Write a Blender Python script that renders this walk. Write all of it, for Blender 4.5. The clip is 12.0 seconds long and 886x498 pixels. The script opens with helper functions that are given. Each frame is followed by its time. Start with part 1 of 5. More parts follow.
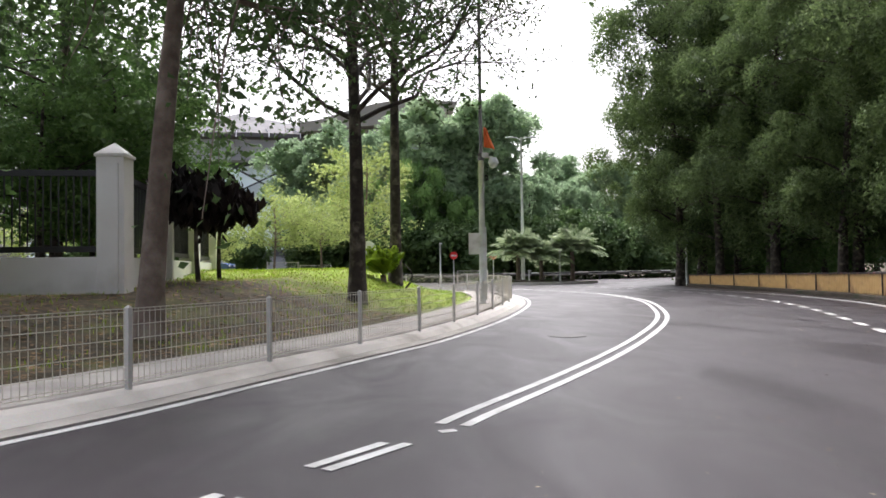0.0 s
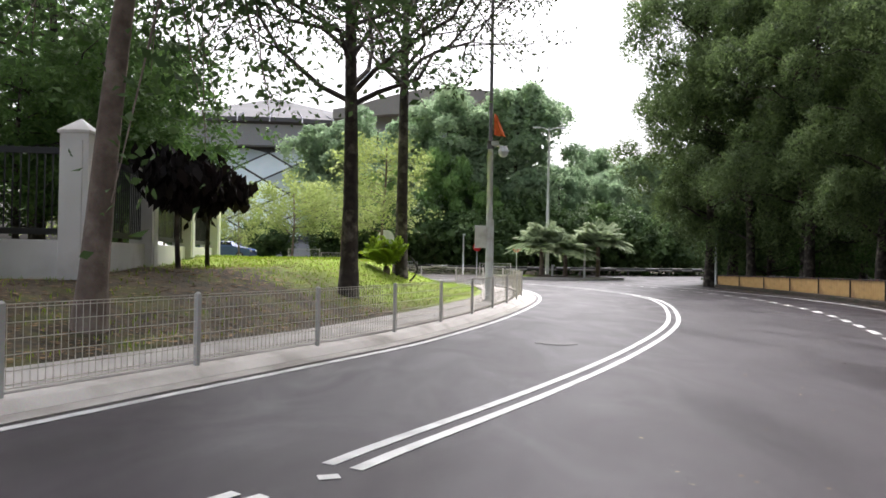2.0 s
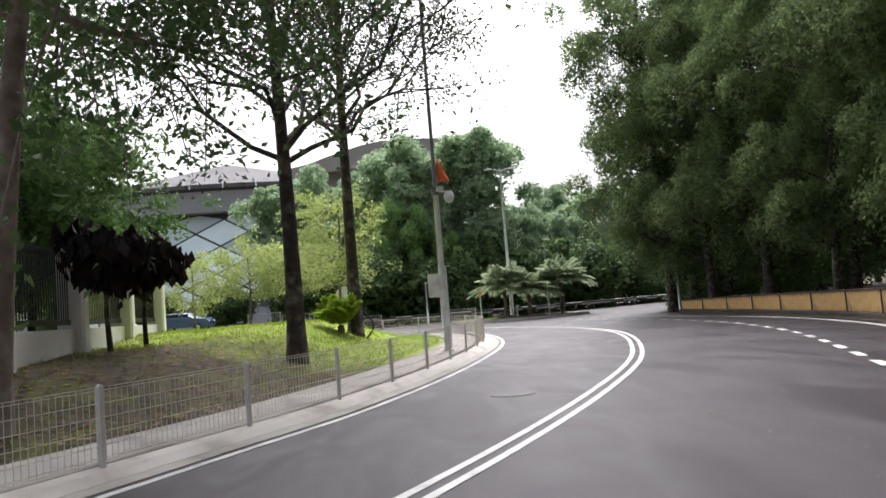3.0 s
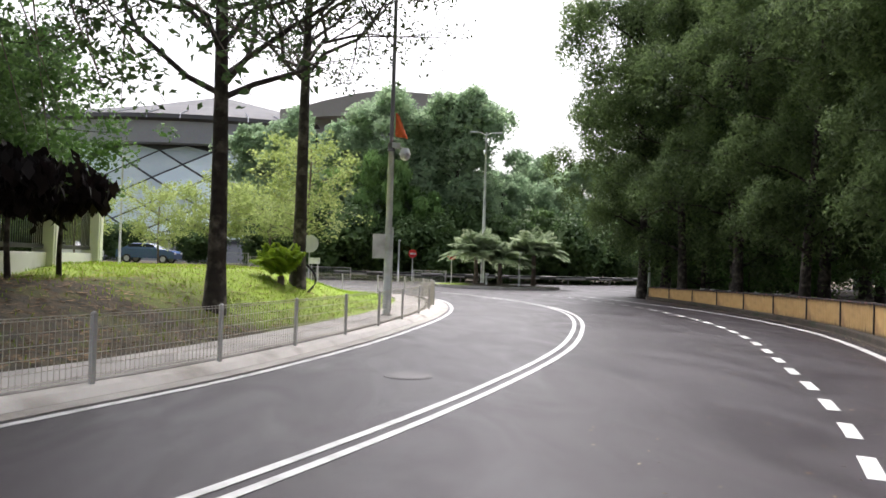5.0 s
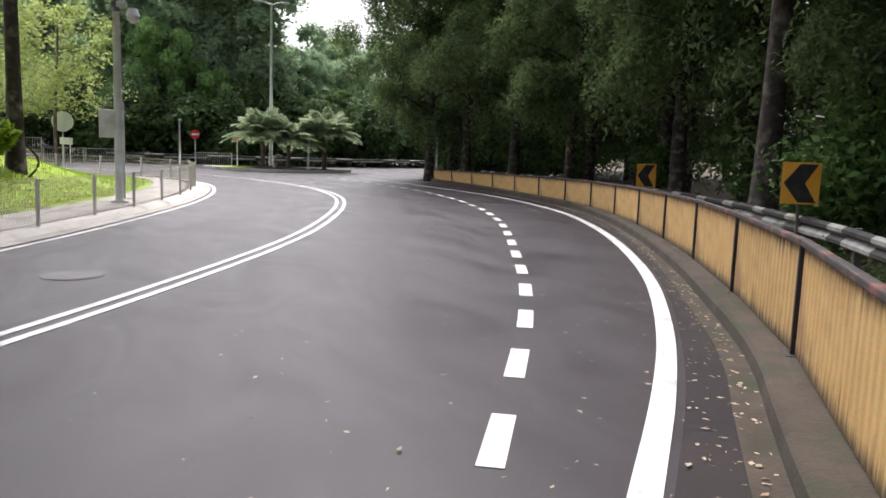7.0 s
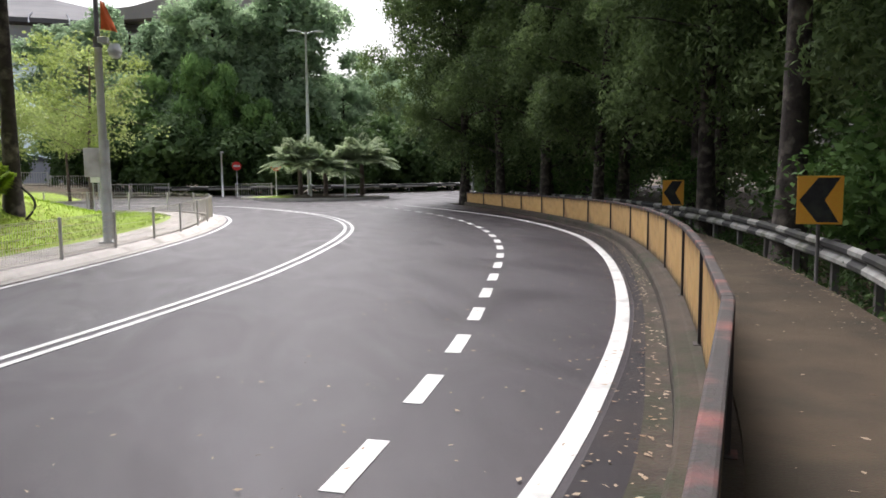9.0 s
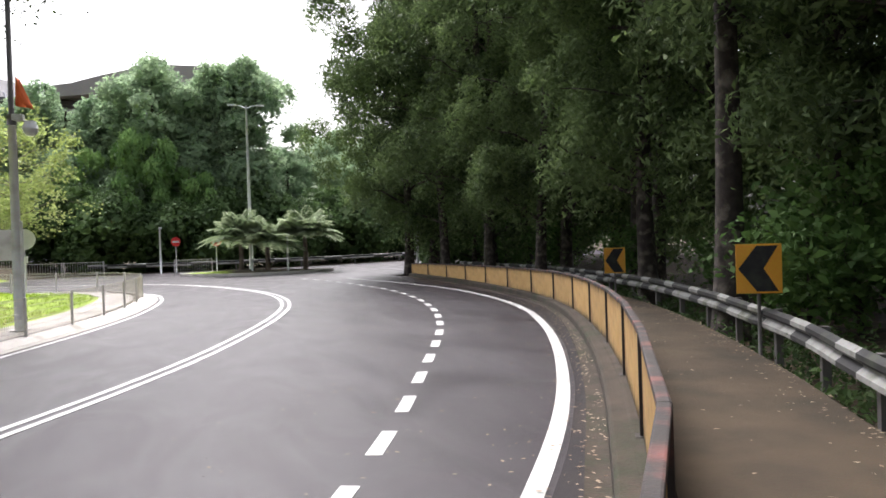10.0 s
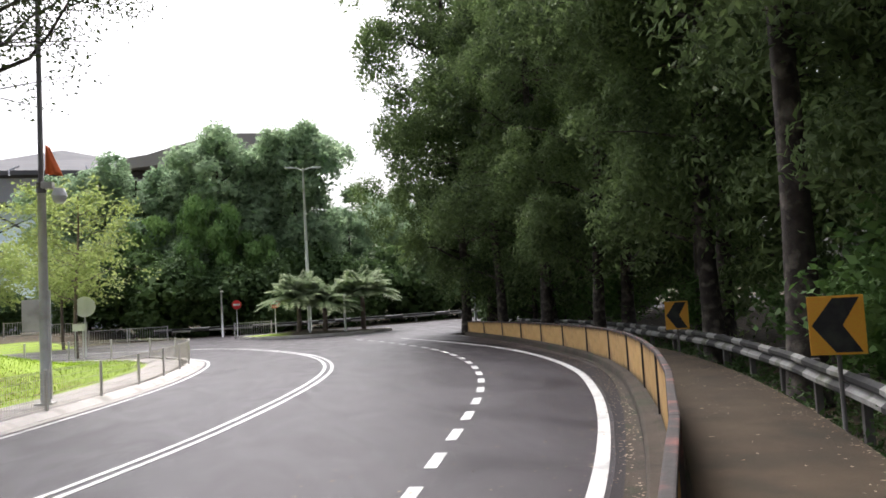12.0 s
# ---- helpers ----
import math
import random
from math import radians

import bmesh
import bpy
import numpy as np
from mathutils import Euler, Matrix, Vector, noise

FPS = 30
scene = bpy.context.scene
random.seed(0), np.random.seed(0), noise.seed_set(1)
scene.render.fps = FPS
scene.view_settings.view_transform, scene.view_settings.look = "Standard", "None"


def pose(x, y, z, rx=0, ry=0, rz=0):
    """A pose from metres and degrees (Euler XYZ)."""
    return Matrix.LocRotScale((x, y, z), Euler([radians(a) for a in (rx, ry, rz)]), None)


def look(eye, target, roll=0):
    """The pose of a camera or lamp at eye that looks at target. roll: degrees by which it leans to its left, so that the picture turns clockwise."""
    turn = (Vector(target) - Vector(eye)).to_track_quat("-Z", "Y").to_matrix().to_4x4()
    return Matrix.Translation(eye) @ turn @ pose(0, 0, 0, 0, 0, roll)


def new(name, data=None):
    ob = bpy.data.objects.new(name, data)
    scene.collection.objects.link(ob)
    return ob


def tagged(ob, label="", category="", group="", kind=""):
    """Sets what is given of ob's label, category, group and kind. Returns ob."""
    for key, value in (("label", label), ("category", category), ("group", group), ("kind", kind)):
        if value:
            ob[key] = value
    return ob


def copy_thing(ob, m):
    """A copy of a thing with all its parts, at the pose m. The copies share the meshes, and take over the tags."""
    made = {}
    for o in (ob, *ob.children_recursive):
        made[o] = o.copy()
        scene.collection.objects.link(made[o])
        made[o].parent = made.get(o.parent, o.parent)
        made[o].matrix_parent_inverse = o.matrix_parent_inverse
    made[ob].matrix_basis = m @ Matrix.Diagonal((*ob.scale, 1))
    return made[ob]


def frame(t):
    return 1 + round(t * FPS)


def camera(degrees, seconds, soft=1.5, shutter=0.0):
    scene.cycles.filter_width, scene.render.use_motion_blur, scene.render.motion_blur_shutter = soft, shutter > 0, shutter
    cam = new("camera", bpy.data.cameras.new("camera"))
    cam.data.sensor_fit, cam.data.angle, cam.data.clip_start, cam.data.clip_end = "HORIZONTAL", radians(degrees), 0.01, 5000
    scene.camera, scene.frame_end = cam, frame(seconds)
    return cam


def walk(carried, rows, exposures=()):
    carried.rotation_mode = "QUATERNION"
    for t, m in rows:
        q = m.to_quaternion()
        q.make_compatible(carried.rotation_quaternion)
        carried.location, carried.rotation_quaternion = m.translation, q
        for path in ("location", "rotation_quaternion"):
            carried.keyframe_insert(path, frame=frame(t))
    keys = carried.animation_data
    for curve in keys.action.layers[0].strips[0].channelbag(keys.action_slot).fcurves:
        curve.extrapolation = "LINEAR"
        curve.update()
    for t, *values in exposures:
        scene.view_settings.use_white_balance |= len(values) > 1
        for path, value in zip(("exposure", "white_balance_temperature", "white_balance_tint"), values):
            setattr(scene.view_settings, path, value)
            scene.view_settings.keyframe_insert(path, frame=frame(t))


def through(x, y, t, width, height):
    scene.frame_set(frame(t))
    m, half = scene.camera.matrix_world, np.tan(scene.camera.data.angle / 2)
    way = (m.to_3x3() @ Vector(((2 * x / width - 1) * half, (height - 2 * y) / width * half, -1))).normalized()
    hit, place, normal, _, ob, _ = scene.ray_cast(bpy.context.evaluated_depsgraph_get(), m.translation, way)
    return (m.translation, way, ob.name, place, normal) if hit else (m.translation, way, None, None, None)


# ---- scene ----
cam = camera(61.5, 12.0, soft=1.6)
PATH = [
    (0, (-0.529, 7.018, 1.184), (-0.410, 9.014, 1.235), -0.8),
    (0.5, (-0.286, 7.314, 1.198), (-0.270, 9.312, 1.286), -1.2),
    (1, (-0.147, 7.616, 1.267), (-0.078, 9.614, 1.328), -2.6),
    (1.5, (0.089, 7.826, 1.230), (0.100, 9.824, 1.302), 0.6),
    (2, (0.389, 8.104, 1.280), (0.416, 10.103, 1.304), 1.0),
    (2.5, (0.564, 8.415, 1.342), (0.867, 10.385, 1.510), -0.3),
    (3, (0.807, 8.748, 1.360), (0.929, 10.738, 1.509), -4.6),
    (5, (2.009, 9.672, 1.507), (2.153, 11.666, 1.545), 1.8),
    (5.5, (2.286, 9.934, 1.470), (2.485, 11.924, 1.451), 0.0),
    (6, (2.712, 10.125, 1.514), (3.146, 12.078, 1.511), -1.9),
    (6.5, (3.189, 10.295, 1.506), (3.692, 12.225, 1.364), -1.4),
    (7, (3.600, 10.437, 1.516), (4.235, 12.316, 1.258), 2.0),
    (9, (5.372, 11.243, 1.637), (5.841, 13.176, 1.431), -0.4),
    (9.5, (5.583, 11.482, 1.707), (6.239, 13.363, 1.530), -1.1),
    (10, (5.782, 11.728, 1.741), (6.385, 13.635, 1.715), -1.8),
    (10.5, (5.845, 11.903, 1.711), (6.425, 13.817, 1.760), -1.8),
    (11, (5.991, 12.045, 1.763), (6.558, 13.955, 1.934), -4.2),
    (11.5, (6.379, 12.313, 1.741), (6.769, 14.270, 1.873), -4.2),
    (12, (6.707, 12.652, 1.771), (7.137, 14.600, 1.903), -3.3),
]
walk(cam, [(t, look(eye, target, roll)) for t, eye, target, roll in PATH], exposures=[(0, 1.27, 6250, 14), (2, 1.25, 6250, 14), (3, 1.08, 6250, 14), (6, 1.12, 6250, 14), (7, 1.08, 6250, 14), (9, 0.98, 6250, 14), (9.5, 1.05, 6250, 14), (10, 1.3, 6250, 14), (11, 1.2, 6250, 14), (12, 1.05, 6250, 14)])

# ---- world, sun ----
SUN_EL, SUN_AZ = 58, 0
world = bpy.data.worlds.new("overcast_sky")
scene.world = world
world.use_nodes = True
wn = world.node_tree
sky = wn.nodes.new("ShaderNodeTexSky")
sky.sky_type, sky.sun_disc = "NISHITA", False
sky.sun_elevation, sky.sun_rotation = radians(SUN_EL), radians(SUN_AZ)
sky.air_density, sky.dust_density, sky.ozone_density = 1.0, 9.0, 0.6
hazy = wn.nodes.new("ShaderNodeHueSaturation")
hazy.inputs["Saturation"].default_value = 0.3
wn.links.new(sky.outputs["Color"], hazy.inputs["Color"])
wn.links.new(hazy.outputs["Color"], wn.nodes["Background"].inputs["Color"])
wn.nodes["Background"].inputs["Strength"].default_value = 0.15
sun = new("sun", bpy.data.lights.new("sun", "SUN"))
sun.data.energy, sun.data.angle, sun.data.color = 0.75, radians(30), (1.0, 0.96, 0.9)
sun.matrix_world = look((0, 0, 0), (-math.sin(radians(SUN_AZ)) * math.cos(radians(SUN_EL)),
                                    -math.cos(radians(SUN_AZ)) * math.cos(radians(SUN_EL)), -math.sin(radians(SUN_EL))))
tagged(sun, "hazy overcast sun high over the wood", "sun", kind="structure")

# ---- materials ----


def surface(name, c1, c2, scale=4.0, rough=0.8, bump=0.2, grain=90.0, c3=None, scale3=0.6, spread=0.5, metal=0.0, rand=0.0, grain_amount=0.25, rough_vary=0.0, stretch=1.0):
    """A weathered surface: two tones by broad noise, fine grain, an optional third stain colour, relief."""
    m = bpy.data.materials.new(name)
    m.use_nodes = True
    nt = m.node_tree
    b = nt.nodes["Principled BSDF"]
    co = nt.nodes.new("ShaderNodeTexCoord")
    n1 = nt.nodes.new("ShaderNodeTexNoise")
    n1.inputs["Scale"].default_value, n1.inputs["Detail"].default_value = scale, 6
    nt.links.new(co.outputs["Object"], n1.inputs["Vector"])
    n2 = nt.nodes.new("ShaderNodeTexNoise")
    n2.inputs["Scale"].default_value, n2.inputs["Detail"].default_value = grain, 3
    nt.links.new(co.outputs["Object"], n2.inputs["Vector"])
    r1 = nt.nodes.new("ShaderNodeValToRGB")
    r1.color_ramp.elements[0].position, r1.color_ramp.elements[1].position = 0.5 - spread / 2, 0.5 + spread / 2
    r1.color_ramp.elements[0].color, r1.color_ramp.elements[1].color = (*c1, 1), (*c2, 1)
    nt.links.new(n1.outputs["Fac"], r1.inputs["Fac"])
    out = r1.outputs["Color"]
    if c3:
        n3 = nt.nodes.new("ShaderNodeTexNoise")
        n3.inputs["Scale"].default_value, n3.inputs["Detail"].default_value = scale3, 8
        nt.links.new(co.outputs["Object"], n3.inputs["Vector"])
        r3 = nt.nodes.new("ShaderNodeValToRGB")
        r3.color_ramp.elements[0].position, r3.color_ramp.elements[1].position = 0.5, 0.68
        nt.links.new(n3.outputs["Fac"], r3.inputs["Fac"])
        mx = nt.nodes.new("ShaderNodeMixRGB")
        nt.links.new(r3.outputs["Color"], mx.inputs["Fac"])
        nt.links.new(out, mx.inputs["Color1"])
        mx.inputs["Color2"].default_value = (*c3, 1)
        out = mx.outputs["Color"]
    g = nt.nodes.new("ShaderNodeMixRGB")
    g.blend_type = "OVERLAY"
    g.inputs["Fac"].default_value = grain_amount
    nt.links.new(out, g.inputs["Color1"])
    nt.links.new(n2.outputs["Color"], g.inputs["Color2"])
    out = g.outputs["Color"]
    if rand:
        oi = nt.nodes.new("ShaderNodeObjectInfo")
        hs = nt.nodes.new("ShaderNodeHueSaturation")
        mr = nt.nodes.new("ShaderNodeMapRange")
        mr.inputs["To Min"].default_value, mr.inputs["To Max"].default_value = 1 - rand, 1 + rand
        nt.links.new(oi.outputs["Random"], mr.inputs["Value"])
        nt.links.new(mr.outputs["Result"], hs.inputs["Value"])
        nt.links.new(out, hs.inputs["Color"])
        out = hs.outputs["Color"]
    nt.links.new(out, b.inputs["Base Color"])
    b.inputs["Roughness"].default_value, b.inputs["Metallic"].default_value = rough, metal
    if rough_vary:
        mp = nt.nodes.new("ShaderNodeMapping")
        mp.inputs["Scale"].default_value = (1.0, stretch, 1.0)
        mp.inputs["Rotation"].default_value = (0, 0, radians(28))
        nt.links.new(co.outputs["Object"], mp.inputs["Vector"])
        nr = nt.nodes.new("ShaderNodeTexNoise")
        nr.inputs["Scale"].default_value, nr.inputs["Detail"].default_value, nr.inputs["Distortion"].default_value = 0.9, 5, 1.2
        nt.links.new(mp.outputs[0], nr.inputs["Vector"])
        rr = nt.nodes.new("ShaderNodeMapRange")
        rr.inputs["From Min"].default_value, rr.inputs["From Max"].default_value = 0.3, 0.7
        rr.inputs["To Min"].default_value, rr.inputs["To Max"].default_value = rough - rough_vary, rough + rough_vary
        nt.links.new(nr.outputs["Fac"], rr.inputs["Value"])
        nt.links.new(rr.outputs[0], b.inputs["Roughness"])
    if bump:
        bp = nt.nodes.new("ShaderNodeBump")
        bp.inputs["Strength"].default_value, bp.inputs["Distance"].default_value = bump, 0.01
        nt.links.new(n2.outputs["Fac"], bp.inputs["Height"])
        nt.links.new(bp.outputs["Normal"], b.inputs["Normal"])
    return m


def leafy(name, dark, light, through=0.3, rough=0.6):
    """Foliage: every leaf takes its own tone, with some light passing through."""
    m = bpy.data.materials.new(name)
    m.use_nodes = True
    nt = m.node_tree
    b = nt.nodes["Principled BSDF"]
    geo = nt.nodes.new("ShaderNodeNewGeometry")
    oi = nt.nodes.new("ShaderNodeObjectInfo")
    add = nt.nodes.new("ShaderNodeMath")
    add.operation = "MULTIPLY_ADD"
    nt.links.new(geo.outputs["Random Per Island"], add.inputs[0])
    add.inputs[1].default_value = 0.3
    mul = nt.nodes.new("ShaderNodeMath")
    mul.operation = "MULTIPLY"
    mul.inputs[1].default_value = 0.25
    nt.links.new(oi.outputs["Random"], mul.inputs[0])
    co = nt.nodes.new("ShaderNodeTexCoord")
    ns = nt.nodes.new("ShaderNodeTexNoise")
    ns.inputs["Scale"].default_value, ns.inputs["Detail"].default_value = 0.55, 2
    nt.links.new(co.outputs["Object"], ns.inputs["Vector"])
    cl = nt.nodes.new("ShaderNodeMapRange")
    cl.inputs["From Min"].default_value, cl.inputs["From Max"].default_value = 0.36, 0.66
    cl.inputs["To Min"].default_value, cl.inputs["To Max"].default_value = 0.0, 0.45
    nt.links.new(ns.outputs["Fac"], cl.inputs["Value"])
    tone = nt.nodes.new("ShaderNodeMath")
    nt.links.new(mul.outputs[0], tone.inputs[0])
    nt.links.new(cl.outputs[0], tone.inputs[1])
    nt.links.new(tone.outputs[0], add.inputs[2])
    r = nt.nodes.new("ShaderNodeValToRGB")
    r.color_ramp.elements[0].color, r.color_ramp.elements[1].color = (*dark, 1), (*light, 1)
    nt.links.new(add.outputs[0], r.inputs["Fac"])
    nt.links.new(r.outputs["Color"], b.inputs["Base Color"])
    b.inputs["Roughness"].default_value = rough
    b.inputs["Specular IOR Level"].default_value = 0.2
    t = nt.nodes.new("ShaderNodeBsdfTranslucent")
    nt.links.new(r.outputs["Color"], t.inputs["Color"])
    mx = nt.nodes.new("ShaderNodeMixShader")
    mx.inputs["Fac"].default_value = through
    nt.links.new(b.outputs[0], mx.inputs[1])
    nt.links.new(t.outputs[0], mx.inputs[2])
    nt.links.new(mx.outputs[0], nt.nodes["Material Output"].inputs["Surface"])
    return m


ASPHALT = surface("asphalt", (0.023, 0.0178, 0.0228), (0.036, 0.0292, 0.035), 0.7, 0.47, 0.25, 160, (0.028, 0.0225, 0.0275), 0.3, 0.5, grain_amount=0.45, rough_vary=0.1, stretch=0.4)
ASPHALT.node_tree.nodes["Principled BSDF"].inputs["Specular IOR Level"].default_value = 0.3
EDGEASPHALT = surface("dark_edge_asphalt", (0.012, 0.0095, 0.012), (0.02, 0.016, 0.019), 1.1, 0.62, 0.3, 150, (0.03, 0.022, 0.02), 0.7, grain_amount=0.45)
EDGEASPHALT.node_tree.nodes["Principled BSDF"].inputs["Specular IOR Level"].default_value = 0.2
CASTIRON = surface("worn_cover", (0.075, 0.068, 0.07), (0.12, 0.11, 0.11), 6, 0.6, 0.5, 80)
PAINT = surface("road_paint", (0.5, 0.5, 0.49), (0.63, 0.63, 0.62), 3, 0.65, 0.3, 120, (0.38, 0.38, 0.37), 2.5)
CONCRETE = surface("pale_concrete", (0.55, 0.52, 0.482), (0.68, 0.645, 0.6), 1.5, 0.9, 0.4, 70, (0.4, 0.37, 0.33), 1.1)
PATHWAY = surface("footpath_concrete", (0.34, 0.315, 0.29), (0.46, 0.43, 0.398), 0.9, 0.9, 0.4, 60, (0.25, 0.228, 0.205), 0.8)
MOSS_AND_SHADE = surface("mossy_kerb_and_drain_shade", (0.03, 0.022, 0.016), (0.068, 0.052, 0.037), 3.5, 0.95, 0.8, 40, (0.024, 0.03, 0.012), 1.6)
# Brown concrete, with the wood's canopy shade darkened into the colour.
SHADED_BROWNPATH = surface("shaded_brown_footway", (0.047, 0.032, 0.018), (0.08, 0.056, 0.032), 1.6, 0.9, 0.6, 55, (0.03, 0.022, 0.012), 0.9, spread=0.35)
GALV = surface("galvanised_steel", (0.46, 0.455, 0.44), (0.6, 0.59, 0.57), 5, 0.6, 0.1, 60, metal=0.1)
GREYPOLE = surface("grey_painted_pole", (0.56, 0.58, 0.57), (0.68, 0.7, 0.69), 3, 0.5, 0.1, 50, (0.44, 0.43, 0.4), 2)
DARKPOLE = surface("dark_pipe", (0.09, 0.085, 0.08), (0.15, 0.14, 0.13), 3, 0.6, 0.1, 50)
YELLOW = surface("weathered_yellow_panel", (0.42, 0.25, 0.085), (0.56, 0.36, 0.14), 2.2, 0.8, 0.2, 40, (0.3, 0.175, 0.07), 1.5, rand=0.1)


def streaked(m):
    """Dark vertical drips from the top and rising damp at the foot of the panels."""
    nt = m.node_tree
    b = nt.nodes["Principled BSDF"]
    old = b.inputs["Base Color"].links[0].from_socket
    co = nt.nodes.new("ShaderNodeTexCoord")
    oi = nt.nodes.new("ShaderNodeObjectInfo")
    sep = nt.nodes.new("ShaderNodeSeparateXYZ")
    nt.links.new(co.outputs["Object"], sep.inputs[0])
    cmb = nt.nodes.new("ShaderNodeCombineXYZ")
    mul = nt.nodes.new("ShaderNodeMath")
    mul.operation = "MULTIPLY_ADD"
    mul.inputs[1].default_value = 60.0
    nt.links.new(oi.outputs["Random"], mul.inputs[0])
    nt.links.new(sep.outputs["X"], mul.inputs[2])
    nt.links.new(mul.outputs[0], cmb.inputs[0])
    zs = nt.nodes.new("ShaderNodeMath")
    zs.operation = "MULTIPLY"
    zs.inputs[1].default_value = 0.06
    nt.links.new(sep.outputs["Z"], zs.inputs[0])
    nt.links.new(zs.outputs[0], cmb.inputs[2])
    n = nt.nodes.new("ShaderNodeTexNoise")
    n.inputs["Scale"].default_value, n.inputs["Detail"].default_value = 26, 4
    nt.links.new(cmb.outputs[0], n.inputs["Vector"])
    top = nt.nodes.new("ShaderNodeValToRGB")
    cr = top.color_ramp
    cr.elements[0].position, cr.elements[0].color = 0.0, (0.5, 0.5, 0.5, 1)
    cr.elements[1].position, cr.elements[1].color = 1.0, (0.36, 0.36, 0.36, 1)
    for p, c in ((0.14, 0.2), (0.35, 0.02), (0.72, 0.05)):
        e = cr.elements.new(p)
        e.color = (c, c, c, 1)
    nz = nt.nodes.new("ShaderNodeMath")
    nz.operation = "DIVIDE"
    nz.inputs[1].default_value = 0.8
    nt.links.new(sep.outputs["Z"], nz.inputs[0])
    nt.links.new(nz.outputs[0], top.inputs["Fac"])
    add = nt.nodes.new("ShaderNodeMath")
    add.operation = "ADD"
    nt.links.new(n.outputs["Fac"], add.inputs[0])
    nt.links.new(top.outputs["Color"], add.inputs[1])
    r = nt.nodes.new("ShaderNodeMapRange")
    r.inputs["From Min"].default_value, r.inputs["From Max"].default_value = 0.66, 0.95
    r.inputs["To Max"].default_value = 0.92
    nt.links.new(add.outputs[0], r.inputs["Value"])
    mx = nt.nodes.new("ShaderNodeMixRGB")
    nt.links.new(r.outputs[0], mx.inputs["Fac"])
    nt.links.new(old, mx.inputs["Color1"])
    mx.inputs["Color2"].default_value = (0.045, 0.032, 0.016, 1)
    nt.links.new(mx.outputs[0], b.inputs["Base Color"])


streaked(YELLOW)
DARKRAIL = surface("dark_brown_rail", (0.02, 0.016, 0.015), (0.042, 0.033, 0.031), 6, 0.75, 0.4, 60, (0.17, 0.06, 0.05), 3.2)
WHITEWALL = surface("white_painted_wall", (0.8, 0.79, 0.78), (0.88, 0.87, 0.86), 1.2, 0.85, 0.15, 50, (0.68, 0.66, 0.63), 0.9)
IRON = surface("black_iron", (0.012, 0.012, 0.013), (0.025, 0.025, 0.026), 5, 0.5, 0.1, 50)
WHITEPAINT = surface("white_paint", (0.6, 0.6, 0.6), (0.74, 0.74, 0.73), 3, 0.6, 0.1, 60, (0.4, 0.39, 0.37), 2)
BLACKPAINT = surface("black_paint", (0.01, 0.01, 0.011), (0.03, 0.03, 0.03), 4, 0.75, 0.1, 60, (0.05, 0.055, 0.04), 3)
GUARDWHITE = surface("dirty_white_paint", (0.2, 0.2, 0.185), (0.36, 0.36, 0.34), 4, 0.7, 0.1, 60, (0.09, 0.1, 0.065), 3)
FADEDWHITE = surface("faded_white_paint", (0.25, 0.25, 0.24), (0.36, 0.36, 0.34), 3, 0.7, 0.1, 60, (0.15, 0.14, 0.12), 2)
ORANGE = surface("sign_orange", (0.82, 0.38, 0.03), (0.88, 0.45, 0.05), 3, 0.5, 0.05, 60)
FLAGCLOTH = surface("orange_cloth", (0.75, 0.13, 0.03), (0.85, 0.19, 0.05), 4, 0.8, 0.1, 90)
RED = surface("sign_red", (0.55, 0.02, 0.02), (0.65, 0.03, 0.03), 3, 0.5, 0.05, 60)
GREYSIGN = surface("grey_sign_back", (0.62, 0.63, 0.64), (0.74, 0.75, 0.75), 3, 0.5, 0.05, 60, metal=0.1)
BARK = surface("brown_bark", (0.1, 0.075, 0.06), (0.2, 0.155, 0.13), 5, 0.95, 0.9, 35, (0.24, 0.2, 0.17), 2.5)
DARKBARK = surface("dark_bark", (0.018, 0.014, 0.012), (0.055, 0.044, 0.036), 6, 0.95, 0.9, 35, (0.15, 0.13, 0.105), 3.6)
LEAF_DARK = leafy("dark_green_leaves", (0.035, 0.07, 0.026), (0.14, 0.22, 0.075), 0.35)
# Paler and greyer than near foliage: distance haze is put into the leaf colour.
LEAF_FAR = leafy("hazed_grey_green_leaves", (0.18, 0.28, 0.165), (0.45, 0.57, 0.35), 0.55)
LEAF_MID = leafy("green_leaves", (0.04, 0.09, 0.026), (0.17, 0.29, 0.08), 0.35)
LEAF_CREEPER = leafy("creeper_leaves", (0.14, 0.26, 0.09), (0.32, 0.48, 0.16), 0.45)
LEAF_WOOD = leafy("woodland_needles", (0.014, 0.031, 0.013), (0.25, 0.345, 0.13), 0.45)
LEAF_LIME = leafy("lime_green_leaves", (0.2, 0.27, 0.07), (0.5, 0.57, 0.22), 0.5)
LEAF_SPARSE = leafy("brownish_green_leaves", (0.02, 0.035, 0.012), (0.07, 0.09, 0.03))
LEAF_MAROON = leafy("dark_maroon_leaves", (0.008, 0.006, 0.006), (0.026, 0.016, 0.017), 0.1)
LEAF_PALM = leafy("palm_fronds", (0.22, 0.29, 0.17), (0.47, 0.54, 0.34), 0.45)
# Pale blue base colour carries the bright sky's reflection in the panes.
GLASS = surface("glazing_with_sky_reflection", (0.5, 0.63, 0.7), (0.78, 0.87, 0.9), 0.1, 0.2, 0.0, 5, rand=0.3)
FASCIA = surface("grey_metal_fascia", (0.29, 0.3, 0.345), (0.35, 0.36, 0.4), 0.2, 0.7, 0.0, 5)
ROOFMETAL = surface("grey_roof_metal", (0.06, 0.06, 0.065), (0.09, 0.088, 0.094), 0.3, 0.85, 0.0, 8)
